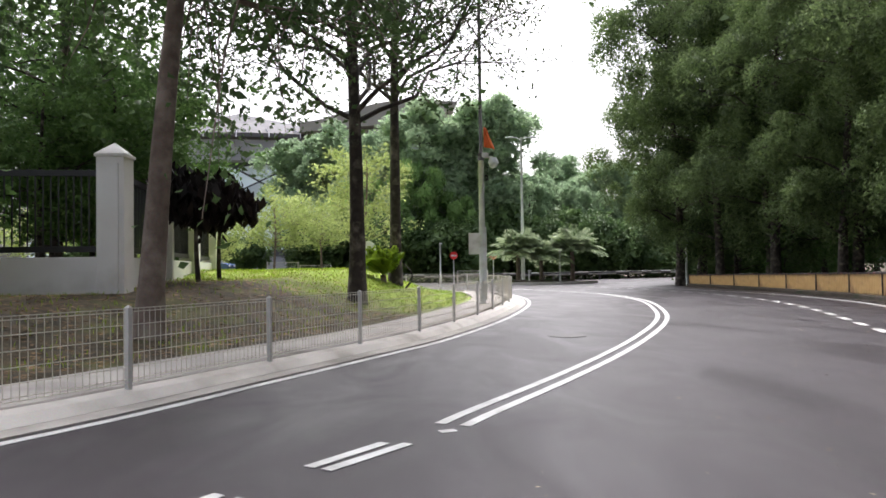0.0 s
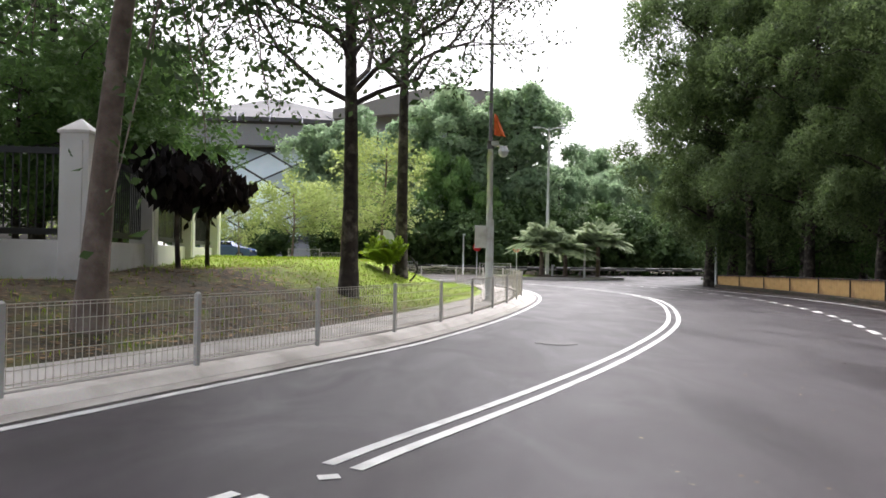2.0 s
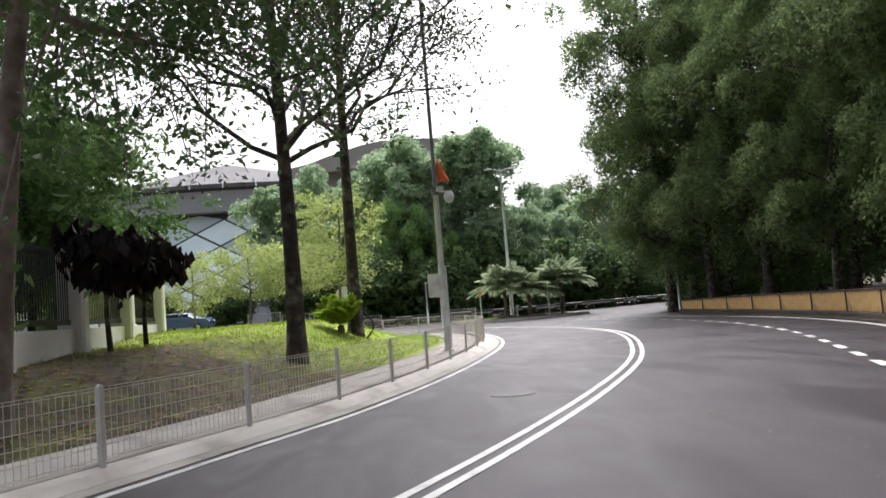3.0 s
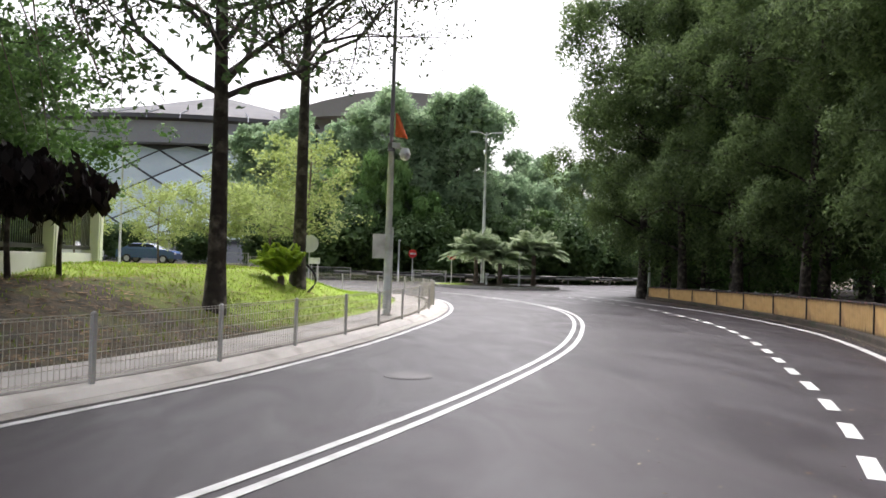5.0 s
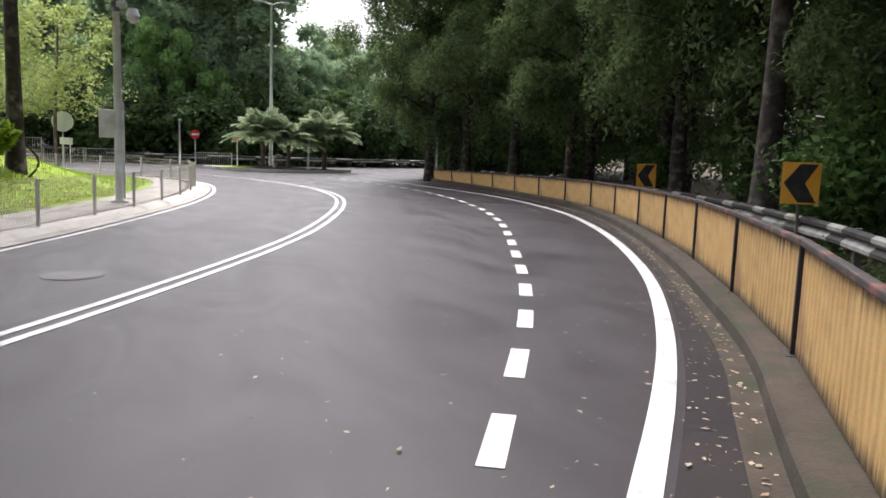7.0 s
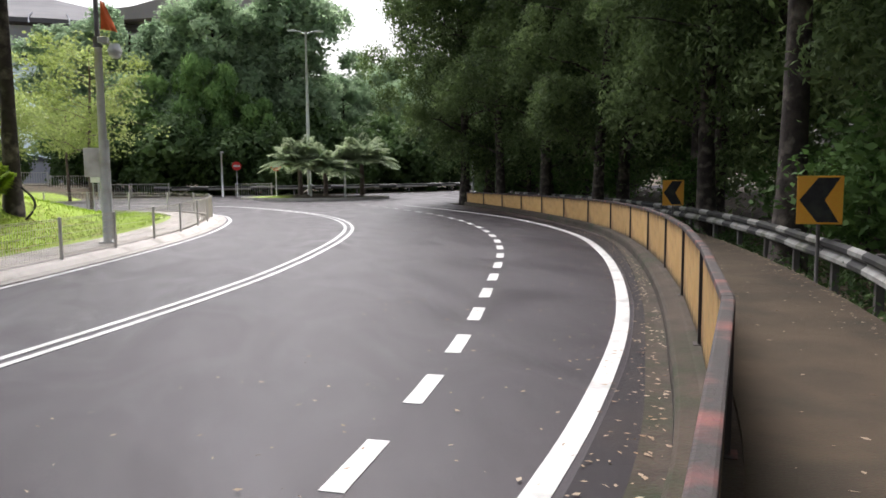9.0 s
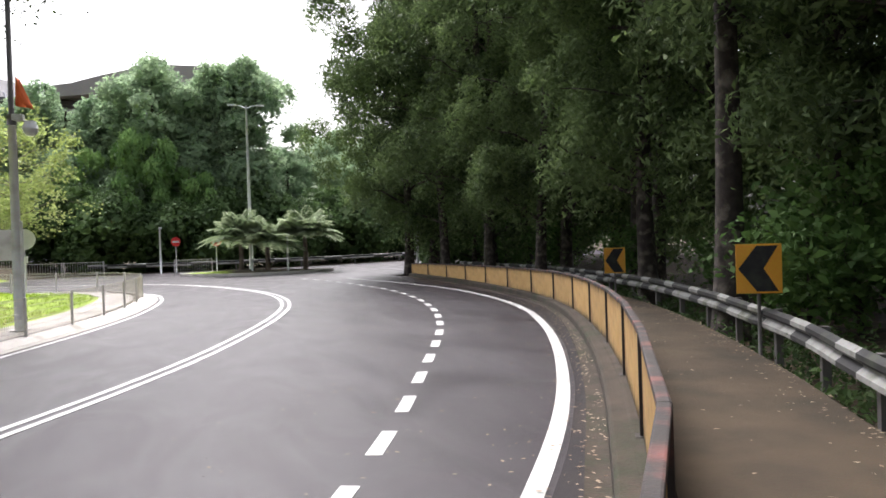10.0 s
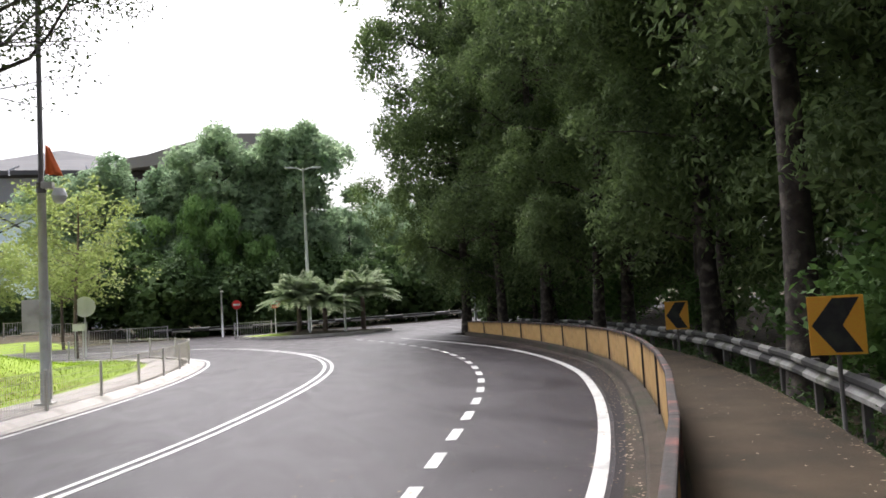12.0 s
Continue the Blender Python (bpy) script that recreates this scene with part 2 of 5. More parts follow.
WINGMETAL = surface("brown_grey_roof_metal", (0.27, 0.26, 0.25), (0.34, 0.33, 0.31), 0.3, 0.9, 0.0, 8)
MULLION = surface("dark_mullion", (0.03, 0.035, 0.04), (0.05, 0.055, 0.06), 1, 0.5, 0.0, 8)
CARBLUE = surface("blue_car_paint", (0.05, 0.09, 0.2), (0.06, 0.1, 0.22), 1, 0.25, 0.0, 8)
CARWHITE = surface("white_car_paint", (0.7, 0.7, 0.7), (0.75, 0.75, 0.75), 1, 0.25, 0.0, 8)
TYRE = surface("tyre_rubber", (0.015, 0.015, 0.015), (0.025, 0.025, 0.025), 6, 0.9, 0.1, 60)
CARGLASS = surface("car_glass", (0.02, 0.025, 0.03), (0.03, 0.035, 0.04), 1, 0.08, 0.0, 8)
LAMPGLASS = surface("frosted_lamp_cover", (0.6, 0.62, 0.62), (0.7, 0.71, 0.71), 3, 0.3, 0.0, 30)
LITTER = leafy("fallen_leaves", (0.18, 0.11, 0.06), (0.56, 0.48, 0.37), 0.05, 0.8)
WIRE = surface("cream_coated_wire", (0.52, 0.49, 0.41), (0.66, 0.63, 0.55), 6, 0.6, 0.0, 60)
MOUNDLEAF = leafy("rusty_fallen_leaves", (0.09, 0.05, 0.025), (0.55, 0.37, 0.2), 0.05, 0.8)
GRASSBLADE = leafy("grass_blades", (0.2, 0.3, 0.025), (0.36, 0.5, 0.05), 0.4)


def ground_material():
    """Lawn that thins into bare brown soil under the trees."""
    m = bpy.data.materials.new("lawn_and_soil")
    m.use_nodes = True
    nt = m.node_tree
    b = nt.nodes["Principled BSDF"]
    co = nt.nodes.new("ShaderNodeTexCoord")

    def ramp(scale, detail, a, p, c, q):
        n = nt.nodes.new("ShaderNodeTexNoise")
        n.inputs["Scale"].default_value, n.inputs["Detail"].default_value = scale, detail
        nt.links.new(co.outputs["Object"], n.inputs["Vector"])
        r = nt.nodes.new("ShaderNodeValToRGB")
        r.color_ramp.elements[0].position, r.color_ramp.elements[1].position = p, q
        r.color_ramp.elements[0].color, r.color_ramp.elements[1].color = (*a, 1), (*c, 1)
        nt.links.new(n.outputs["Fac"], r.inputs["Fac"])
        return r.outputs["Color"], n
    soil, _ = ramp(5, 10, (0.024, 0.019, 0.008), 0.36, (0.092, 0.066, 0.032), 0.66)
    lawn, fine = ramp(14, 8, (0.17, 0.25, 0.018), 0.3, (0.33, 0.45, 0.04), 0.7)
    patch, _ = ramp(1.1, 6, (0, 0, 0), 0.44, (1, 1, 1), 0.6)
    sep = nt.nodes.new("ShaderNodeSeparateXYZ")
    nt.links.new(co.outputs["Object"], sep.inputs[0])
    mr = nt.nodes.new("ShaderNodeMapRange")
    mr.inputs["From Min"].default_value, mr.inputs["From Max"].default_value = 23.5, 30.0
    mr.inputs["To Min"].default_value, mr.inputs["To Max"].default_value = -0.25, 1.2
    nt.links.new(sep.outputs["Y"], mr.inputs["Value"])
    mr2 = nt.nodes.new("ShaderNodeMapRange")
    mr2.inputs["From Min"].default_value, mr2.inputs["From Max"].default_value = 6.0, 9.0
    mr2.inputs["To Min"].default_value, mr2.inputs["To Max"].default_value = 0.0, 3.0
    nt.links.new(sep.outputs["X"], mr2.inputs["Value"])
    s1 = nt.nodes.new("ShaderNodeMath")
    s1.operation = "SUBTRACT"
    nt.links.new(mr.outputs[0], s1.inputs[0])
    nt.links.new(mr2.outputs[0], s1.inputs[1])
    mr3 = nt.nodes.new("ShaderNodeMapRange")
    mr3.inputs["From Min"].default_value, mr3.inputs["From Max"].default_value = 63.0, 67.0
    mr3.inputs["To Min"].default_value, mr3.inputs["To Max"].default_value = 0.0, 9.0
    nt.links.new(sep.outputs["Y"], mr3.inputs["Value"])
    s0 = nt.nodes.new("ShaderNodeMath")
    s0.operation = "SUBTRACT"
    nt.links.new(s1.outputs[0], s0.inputs[0])
    nt.links.new(mr3.outputs[0], s0.inputs[1])
    s1 = s0
    s2 = nt.nodes.new("ShaderNodeMath")
    s2.operation = "MULTIPLY_ADD"
    s2.use_clamp = True
    nt.links.new(patch, s2.inputs[0])
    s2.inputs[1].default_value = 0.36
    nt.links.new(s1.outputs[0], s2.inputs[2])
    mx = nt.nodes.new("ShaderNodeMixRGB")
    nt.links.new(s2.outputs[0], mx.inputs["Fac"])
    nt.links.new(soil, mx.inputs["Color1"])
    nt.links.new(lawn, mx.inputs["Color2"])
    nt.links.new(mx.outputs[0], b.inputs["Base Color"])
    b.inputs["Roughness"].default_value = 0.95
    bp = nt.nodes.new("ShaderNodeBump")
    bp.inputs["Strength"].default_value, bp.inputs["Distance"].default_value = 0.8, 0.05
    nt.links.new(fine.outputs["Fac"], bp.inputs["Height"])
    nt.links.new(bp.outputs["Normal"], b.inputs["Normal"])
    return m


GROUND = ground_material()

# ---- curves of the plan ----


def spline(knots, step=0.4):
    """A smooth curve through a few plan points, resampled evenly: an n x 2 array."""
    p = np.array(knots, float)
    p = np.vstack([2 * p[0] - p[1], p, 2 * p[-1] - p[-2]])
    fine = []
    for i in range(1, len(p) - 2):
        for u in np.linspace(0, 1, 40, endpoint=False):
            a, b, c, d = p[i - 1], p[i], p[i + 1], p[i + 2]
            fine.append(0.5 * (2 * b + (c - a) * u + (2 * a - 5 * b + 4 * c - d) * u * u + (3 * b - a - 3 * c + d) * u ** 3))
    fine.append(p[-2])
    return resample(np.array(fine), step)


def lengths(c):
    return np.concatenate([[0], np.cumsum(np.linalg.norm(np.diff(c, axis=0), axis=1))])


def resample(c, step):
    s = lengths(c)
    q = np.linspace(0, s[-1], max(2, int(round(s[-1] / step)) + 1))
    return np.column_stack([np.interp(q, s, c[:, 0]), np.interp(q, s, c[:, 1])])


def at_length(c, s):
    """Point and direction angle at a distance along a curve."""
    q = lengths(c)
    p = np.array([np.interp(s, q, c[:, 0]), np.interp(s, q, c[:, 1])])
    p2 = np.array([np.interp(s + 0.05, q, c[:, 0]), np.interp(s + 0.05, q, c[:, 1])])
    p1 = np.array([np.interp(s - 0.05, q, c[:, 0]), np.interp(s - 0.05, q, c[:, 1])])
    d = p2 - p1
    return p, math.atan2(d[1], d[0])


def normals(c):
    t = np.gradient(c, axis=0)
    t /= np.linalg.norm(t, axis=1)[:, None]
    return np.column_stack([-t[:, 1], t[:, 0]])


def offset(c, d):
    """The curve moved d metres to its left."""
    return c + normals(c) * d


def nearest_length(c, x, y):
    return lengths(c)[np.argmin((c[:, 0] - x) ** 2 + (c[:, 1] - y) ** 2)]


LEFT_EDGE = spline([(-10.4, -2), (-8.2, 6), (-6.35, 9), (-4.43, 11.05), (-3.02, 13.04), (-1.98, 15.04), (-0.96, 17.04), (0.04, 19.04), (1.0, 21.54), (1.83, 24.03), (2.67, 27.03), (3.39, 30.02), (3.9, 33), (4.15, 36), (4.14, 38.9), (3.6, 41.8), (1.5, 45), (-4, 48), (-13, 50.7), (-40, 54)])
CENTRE = spline([(-0.14, 12.64), (0.06, 13), (1.27, 15), (2.39, 17), (3.41, 19), (4.57, 21.5), (5.56, 24), (6.5, 27), (7.28, 30), (7.82, 33), (8.0, 36), (7.78, 39), (7.13, 42), (5.68, 46), (3.2, 50), (-3, 54), (-14, 57.5), (-40, 61)])
LANE = spline([(2.9, 9.9), (4.1, 12.05), (5.05, 13.8), (5.81, 15.22), (6.48, 16.53), (7.12, 17.91), (7.72, 19.34), (8.29, 20.81), (8.85, 22.26), (9.38, 23.67), (9.86, 25.02), (10.31, 26.41), (11.0, 29), (11.55, 32), (11.85, 35), (11.9, 38.2), (11.65, 41.5), (11.0, 46), (10.1, 49.8)])
RIGHT_EDGE = spline([(-1.4, 2.5), (2.3, 9), (3.85, 11), (5.4, 13), (6.56, 14.5), (7.61, 16), (8.84, 18), (9.89, 20), (11.03, 22.5), (12.01, 25), (12.96, 28), (13.53, 31), (13.82, 34), (13.83, 37), (13.53, 40), (12.95, 44), (12.2, 47.6)])
FENCE = spline([(-2.4, -2), (3.4, 8.3), (5.1, 10.9), (6.37, 12.75), (6.98, 13.6), (7.64, 14.5), (8.24, 15.46), (8.9, 16.64), (10.07, 18.8), (11.27, 21.26), (12.24, 23.5), (13.1, 25.72), (13.87, 28.2), (14.43, 30.57), (15.01, 35.4), (15.28, 40.98), (15.15, 46.5)])
FENCE_START = (6.2, 12.5)
RAIL = spline([(2.0, 0), (6.3, 8), (9.6, 14.1), (11.2, 16.9), (12.0, 18.2), (12.7, 19.55), (13.32, 20.95), (14.08, 22.6), (15.4, 26.2), (16.25, 29.5), (17.0, 34), (17.3, 39), (16.9, 45)])

# ---- building helpers ----


def mesh_from(name, verts, faces, mats=(), smooth=False, index=None):
    me = bpy.data.meshes.new(name)
    me.from_pydata([tuple(v) for v in verts], [], [tuple(f) for f in faces])
    for m in mats:
        me.materials.append(m)
    if index is not None:
        me.polygons.foreach_set("material_index", index)
    if smooth:
        me.polygons.foreach_set("use_smooth", [True] * len(me.polygons))
    me.update()
    return me


def structure(name, me, label, category):
    return tagged(new(name, me), label, category, kind="structure")


def thing(name, x, y, z, label, category, group="", turn=0, kind=""):
    ob = new(name)
    ob.matrix_basis = pose(x, y, z, 0, 0, turn)
    return tagged(ob, label, category, group, kind)


def part(name, bm, material, parent, label=""):
    """Links a bmesh or a mesh as one object under a thing or a part."""
    if isinstance(bm, bmesh.types.BMesh):
        me = bpy.data.meshes.new(name)
        bm.to_mesh(me)
        bm.free()
    else:
        me = bm
    if material and not me.materials:
        me.materials.append(material)
    ob = new(name, me)
    ob.parent = parent
    return tagged(ob, label)


def box(bm, cx, cy, cz, sx, sy, sz, bevel=0.0, m=None):
    mat = Matrix.Translation((cx, cy, cz)) @ Matrix.Diagonal((sx, sy, sz, 1))
    got = bmesh.ops.create_cube(bm, size=1, matrix=(m @ mat) if m else mat)
    if bevel:
        edges = list({e for v in got["verts"] for e in v.link_edges})
        bmesh.ops.bevel(bm, geom=edges, offset=bevel, segments=2, affect="EDGES", profile=0.6)
    return bm


def boxed(sx, sy, sz, bevel=0.0, cx=0, cy=0, cz=0):
    return box(bmesh.new(), cx, cy, cz, sx, sy, sz, bevel)


def tube_data(points, radii, sides=8):
    """Vertices and faces of a tapered tube along points."""
    p = np.array(points, float)
    t = np.gradient(p, axis=0)
    t /= np.linalg.norm(t, axis=1)[:, None] + 1e-9
    up = np.where(np.abs(t[:, 2:3]) > 0.9, np.array([[1.0, 0, 0]]), np.array([[0, 0, 1.0]]))
    a = np.cross(t, up)
    a /= np.linalg.norm(a, axis=1)[:, None]
    b = np.cross(t, a)
    ang = np.linspace(0, 2 * np.pi, sides, endpoint=False)
    v = (p[:, None, :] + np.array(radii)[:, None, None] * (np.cos(ang)[None, :, None] * a[:, None, :] + np.sin(ang)[None, :, None] * b[:, None, :])).reshape(-1, 3)
    f = []
    for i in range(len(p) - 1):
        for j in range(sides):
            k = (j + 1) % sides
            f.append((i * sides + j, i * sides + k, (i + 1) * sides + k, (i + 1) * sides + j))
    f.append(tuple(range(sides)))
    f.append(tuple((len(p) - 1) * sides + j for j in reversed(range(sides))))
    return v, f


def tubes(name, runs, material, sides=8):
    vs, fs, n = [], [], 0
    for points, radii in runs:
        v, f = tube_data(points, radii, sides)
        vs.append(v)
        fs += [tuple(i + n for i in q) for q in f]
        n += len(v)
    return mesh_from(name, np.vstack(vs), fs, [material], smooth=True)


def sweep(name, curve, profile, material, close=False, lift=None, wide=None):
    """A profile of (left offset, z) drawn along a plan curve. lift: extra z for each curve point."""
    nrm = normals(curve)
    k = len(profile)
    v = []
    for i, (c, n) in enumerate(zip(curve, nrm)):
        dz = 0 if lift is None else lift[i]
        w = 1 if wide is None else wide[i]
        v += [(c[0] + n[0] * o * w, c[1] + n[1] * o * w, z + dz) for o, z in profile]
    f = []
    for i in range(len(curve) - 1):
        for j in range(k if close else k - 1):
            a, b = i * k + j, i * k + (j + 1) % k
            f.append((a, b, b + k, a + k))
    if close:
        f += [tuple(range(k)), tuple((len(curve) - 1) * k + j for j in reversed(range(k)))]
    me = mesh_from(name, v, f, [material])
    bm = bmesh.new()
    bm.from_mesh(me)
    bmesh.ops.recalc_face_normals(bm, faces=bm.faces)
    bm.to_mesh(me)
    bm.free()
    return me


def stripe(name, curve, width, z=0.006, t=0.004):
    w = width / 2
    return sweep(name, curve, [(w, z - 0.004), (w, z + t - 0.004), (-w, z + t - 0.004), (-w, z - 0.004)], PAINT, close=True)


def cut(curve, s0, s1, step=0.4):
    q = lengths(curve)
    s = np.linspace(s0, s1, max(2, int((s1 - s0) / step) + 1))
    return np.column_stack([np.interp(s, q, curve[:, 0]), np.interp(s, q, curve[:, 1])])


def smoothstep(a, b, x):
    u = np.clip((x - a) / (b - a), 0, 1)
    return u * u * (3 - 2 * u)


def left_distance(x, y):
    """Signed distance to the left of the left road edge."""
    d2 = (LEFT_EDGE[:, 0] - x) ** 2 + (LEFT_EDGE[:, 1] - y) ** 2
    i = int(np.argmin(d2))
    n = normals(LEFT_EDGE[max(0, i - 1):i + 2])[1 if i else 0]
    side = (x - LEFT_EDGE[i, 0]) * n[0] + (y - LEFT_EDGE[i, 1]) * n[1]
    return math.copysign(math.sqrt(d2[i]), side)


def ground_z(x, y):
    """Height of the natural ground."""
    d = left_distance(x, y)
    if y > 60 and x < -5:
        return -0.12 + 0.95 * float(smoothstep(60.5, 64, y)) * float(smoothstep(5, 8, -x)) * (1 - float(smoothstep(90, 120, y)))
    if d < 1.4:
        right = nearest_right(x, y)
        return -0.12 + 0.3 * float(smoothstep(2.6, 4.2, right)) + 0.5 * float(smoothstep(5, 14, right))
    rise = 0.24 * float(smoothstep(1.4, 2.1, d)) + (0.67 + 0.18 * float(smoothstep(20, 25, y)) + 0.2 * float(smoothstep(26, 30.5, y))) * float(smoothstep(2.4, 6.0, d))
    far = 1 - float(smoothstep(33, 43, y))
    low = 0.24 * float(smoothstep(1.4, 2.1, d))
    return -0.12 + low + (rise - low) * far + 0.05 * noise.noise((x * 0.7, y * 0.7, 0)) * float(smoothstep(2.2, 3, d))


def nearest_right(x, y):
    """Distance to the right of the yellow fence."""
    if y > 50 or y < -2:
        return 0.0
    i = int(np.argmin((FENCE[:, 0] - x) ** 2 + (FENCE[:, 1] - y) ** 2))
    n = normals(FENCE[max(0, i - 1):i + 2])[1 if i else 0]
    return -((x - FENCE[i, 0]) * n[0] + (y - FENCE[i, 1]) * n[1])


# ---- ground and road ----
gx = np.concatenate([[-900, -400, -180, -90, -60, -45, -36, -30, -26, -22], np.arange(-19, 26, 0.5), [27, 30, 34, 40, 50, 70, 120, 300, 900]])
gy = np.concatenate([[-900, -300, -120, -50, -25, -12], np.arange(-6, 60, 0.5), [62, 65, 70, 76, 84, 95, 110, 140, 200, 400, 900]])
gv = [(x, y, ground_z(x, y)) for y in gy for x in gx]
gf = [(j * len(gx) + i, j * len(gx) + i + 1, (j + 1) * len(gx) + i + 1, (j + 1) * len(gx) + i) for j in range(len(gy) - 1) for i in range(len(gx) - 1)]
structure("ground", mesh_from("ground", gv, gf, [GROUND], smooth=True), "grassy mound thinning to bare brown soil under trees", "ground")

road_far = [(-40, 53.6), (-40, 61), (-8, 61), (-4, 65.5), (2, 67), (9, 67), (16, 70), (24, 74.5), (36, 80), (60, 90), (60, 66), (30, 59), (18, 52), (14.6, 48.5), (14.3, 47)]
lk = offset(LEFT_EDGE, 0.25)
rk = offset(FENCE, 0.2)
outline = [tuple(p) for p in lk] + road_far[1:-1] + [tuple(p) for p in rk[::-1]]
bm = bmesh.new()
ring = [bm.verts.new((x, y, 0)) for x, y in outline]
edges = [bm.edges.new((ring[i], ring[(i + 1) % len(ring)])) for i in range(len(ring))]
bmesh.ops.triangle_fill(bm, use_beauty=True, edges=edges)
for f in bm.faces:
    if f.normal.z < 0:
        f.normal_flip()
me = bpy.data.meshes.new("road")
bm.to_mesh(me)
bm.free()
me.materials.append(ASPHALT)
structure("road", me, "dark grey asphalt road curving to the left", "road")

# painted lines
edge = LEFT_EDGE[lengths(LEFT_EDGE) < nearest_length(LEFT_EDGE, -20, 52)]
edge = edge + normals(edge) * -0.1
structure("road_marking_1", stripe("road_marking", edge, 0.105), "solid white edge line beside the pale kerb", "road marking")
for k, d in ((2, 0.105), (3, -0.105)):
    structure("road_marking_%d" % k, stripe("road_marking", offset(CENTRE, d), 0.096), "double solid white centre line", "road marking")
structure("road_marking_4", stripe("road_marking", RIGHT_EDGE, 0.155), "wide solid white edge line with fallen leaves", "road marking")
lane_s = nearest_length(LANE, 7.09, 17.91)
dash_no = 5
for k in range(-5, 24):
    s = lane_s + 1.51 * k
    if 0.5 < s < lengths(LANE)[-1] - 0.5:
        structure("road_marking_%d" % dash_no, stripe("dash", cut(LANE, s - 0.38, s + 0.38, 0.2), 0.145), "short white dash of a broken lane line", "road marking")["group"] = "dashes of the broken lane line"
        dash_no += 1
for a, b, w in (((-1.08, 11.55), (-0.64, 12.12), 0.085), ((-0.97, 11.47), (-0.48, 12.08), 0.085), ((-0.25, 12.41), (-0.13, 12.45), 0.09), ((-1.85, 10.55), (-1.49, 11.05), 0.085), ((-1.71, 10.45), (-1.35, 10.97), 0.085)):
    structure("road_marking_%d" % dash_no, stripe("dash", np.array([a, b]), w), "short worn white dash before the double line", "road marking")
    dash_no += 1

verge = RIGHT_EDGE[(RIGHT_EDGE[:, 1] > 4) & (RIGHT_EDGE[:, 1] < 44)]
structure("road_edge_strip", sweep("road_edge_strip", verge, [(-0.13, -0.02), (-0.13, 0.004), (-0.52, 0.004), (-0.52, -0.02)], EDGEASPHALT, close=True, wide=1 + 0.05 * np.sin(verge[:, 1] * 2.3)), "darker strip of asphalt between the edge line and the gutter", "road")

# left kerb, footpath
structure("kerb_left", sweep("kerb_left", LEFT_EDGE, [(0.262, -0.1), (0.265, 0.022), (0.36, 0.085), (0.39, 0.1), (0.57, 0.115), (0.6, 0.11), (0.6, -0.3)], CONCRETE, close=True), "pale concrete kerb along the road edge", "kerb")
structure("gutter_left", sweep("gutter_left", LEFT_EDGE, [(0.02, -0.1), (0.025, 0.014), (0.16, 0.01), (0.275, 0.02), (0.275, -0.1)], PATHWAY, close=True), "pale concrete gutter slab between the edge line and the kerb", "gutter")
# Dark mossy colour on the channel floor stands in for the shade inside it.
structure("drain_left", sweep("drain_left", LEFT_EDGE, [(0.6, -0.3), (0.6, 0.01), (0.8, 0.01), (0.8, -0.3)], MOSS_AND_SHADE, close=True), "narrow sunken channel behind the kerb, its shade put into a dark floor", "drain")
structure("pavement_left", sweep("pavement_left", LEFT_EDGE, [(0.8, -0.3), (0.8, 0.075), (0.815, 0.09), (1.88, 0.115), (1.9, 0.1), (1.9, -0.15)], PATHWAY, close=True), "pale dusty concrete footpath behind a mesh fence", "footpath")

# right gutter, kerb, footway
narrow = 1 - 0.45 * smoothstep(20, 32, FENCE[:, 1])
structure("gutter_right", sweep("gutter_right", FENCE, [(0.46, -0.1), (0.46, 0.014), (0.36, 0.006), (0.27, 0.012), (0.27, -0.1)], MOSS_AND_SHADE, close=True, wide=narrow), "dirty brown concrete gutter strewn with leaves", "gutter")
cutoff = nearest_length(FENCE, *FENCE_START)
near = lengths(FENCE) <= cutoff + 0.4
late = lengths(FENCE) >= cutoff
structure("kerb_right", sweep("kerb_right", FENCE[late], [(0.27, -0.1), (0.26, 0.12), (0.23, 0.15), (0.1, 0.155), (0.085, 0.162), (0.07, 0.165), (-0.08, 0.165), (-0.1, 0.16), (-0.1, -0.1)], MOSS_AND_SHADE, close=True, wide=narrow[late]), "mossy stained concrete kerb and fence footing", "kerb")
structure("kerb_right_low", sweep("kerb_right_low", FENCE[near], [(0.27, -0.1), (0.26, 0.1), (0.23, 0.13), (-0.09, 0.15), (-0.1, -0.1)], MOSS_AND_SHADE, close=True), "low mossy concrete kerb before the fence begins", "kerb")
structure("pavement_right", sweep("pavement_right", FENCE, [(-0.096, -0.15), (-0.096, 0.2), (-0.9, 0.2), (-1.72, 0.19), (-1.76, 0.17), (-1.76, -0.15)], SHADED_BROWNPATH, close=True), "brown earth-stained concrete footway behind the yellow fence, canopy shade in its colour", "footpath")

# ---- left mesh fence ----


def mesh_panel(w, h):
    bm = bmesh.new()
    for i in range(int(w / 0.07) + 1):
        box(bm, i * 0.07 - w / 2 + 0.02, 0, h / 2, 0.0045, 0.0045, h)
    for z in (0.0, 0.03, 0.14, 0.27, 0.4, 0.53, h - 0.03, h):
        box(bm, 0, 0.004, z, w, 0.0075, 0.0075)
    return bm


fence_line = offset(LEFT_EDGE, 0.5)
SPAN = 2.13
fence = thing("mesh_fence", -2.93, 14.04, 0.12, "low galvanised wire mesh fence on steel posts along the kerb", "fence")
inv = fence.matrix_basis.inverted()
post_me = bpy.data.meshes.new("post")
bm = boxed(0.05, 0.05, 0.76, 0.006, 0, 0, 0.36)
bmesh.ops.create_cone(bm, cap_ends=True, segments=4, radius1=0.036, radius2=0.01, depth=0.02, matrix=pose(0, 0, 0.75, 0, 0, 45))
bm.to_mesh(post_me)
bm.free()
post_me.materials.append(GALV)
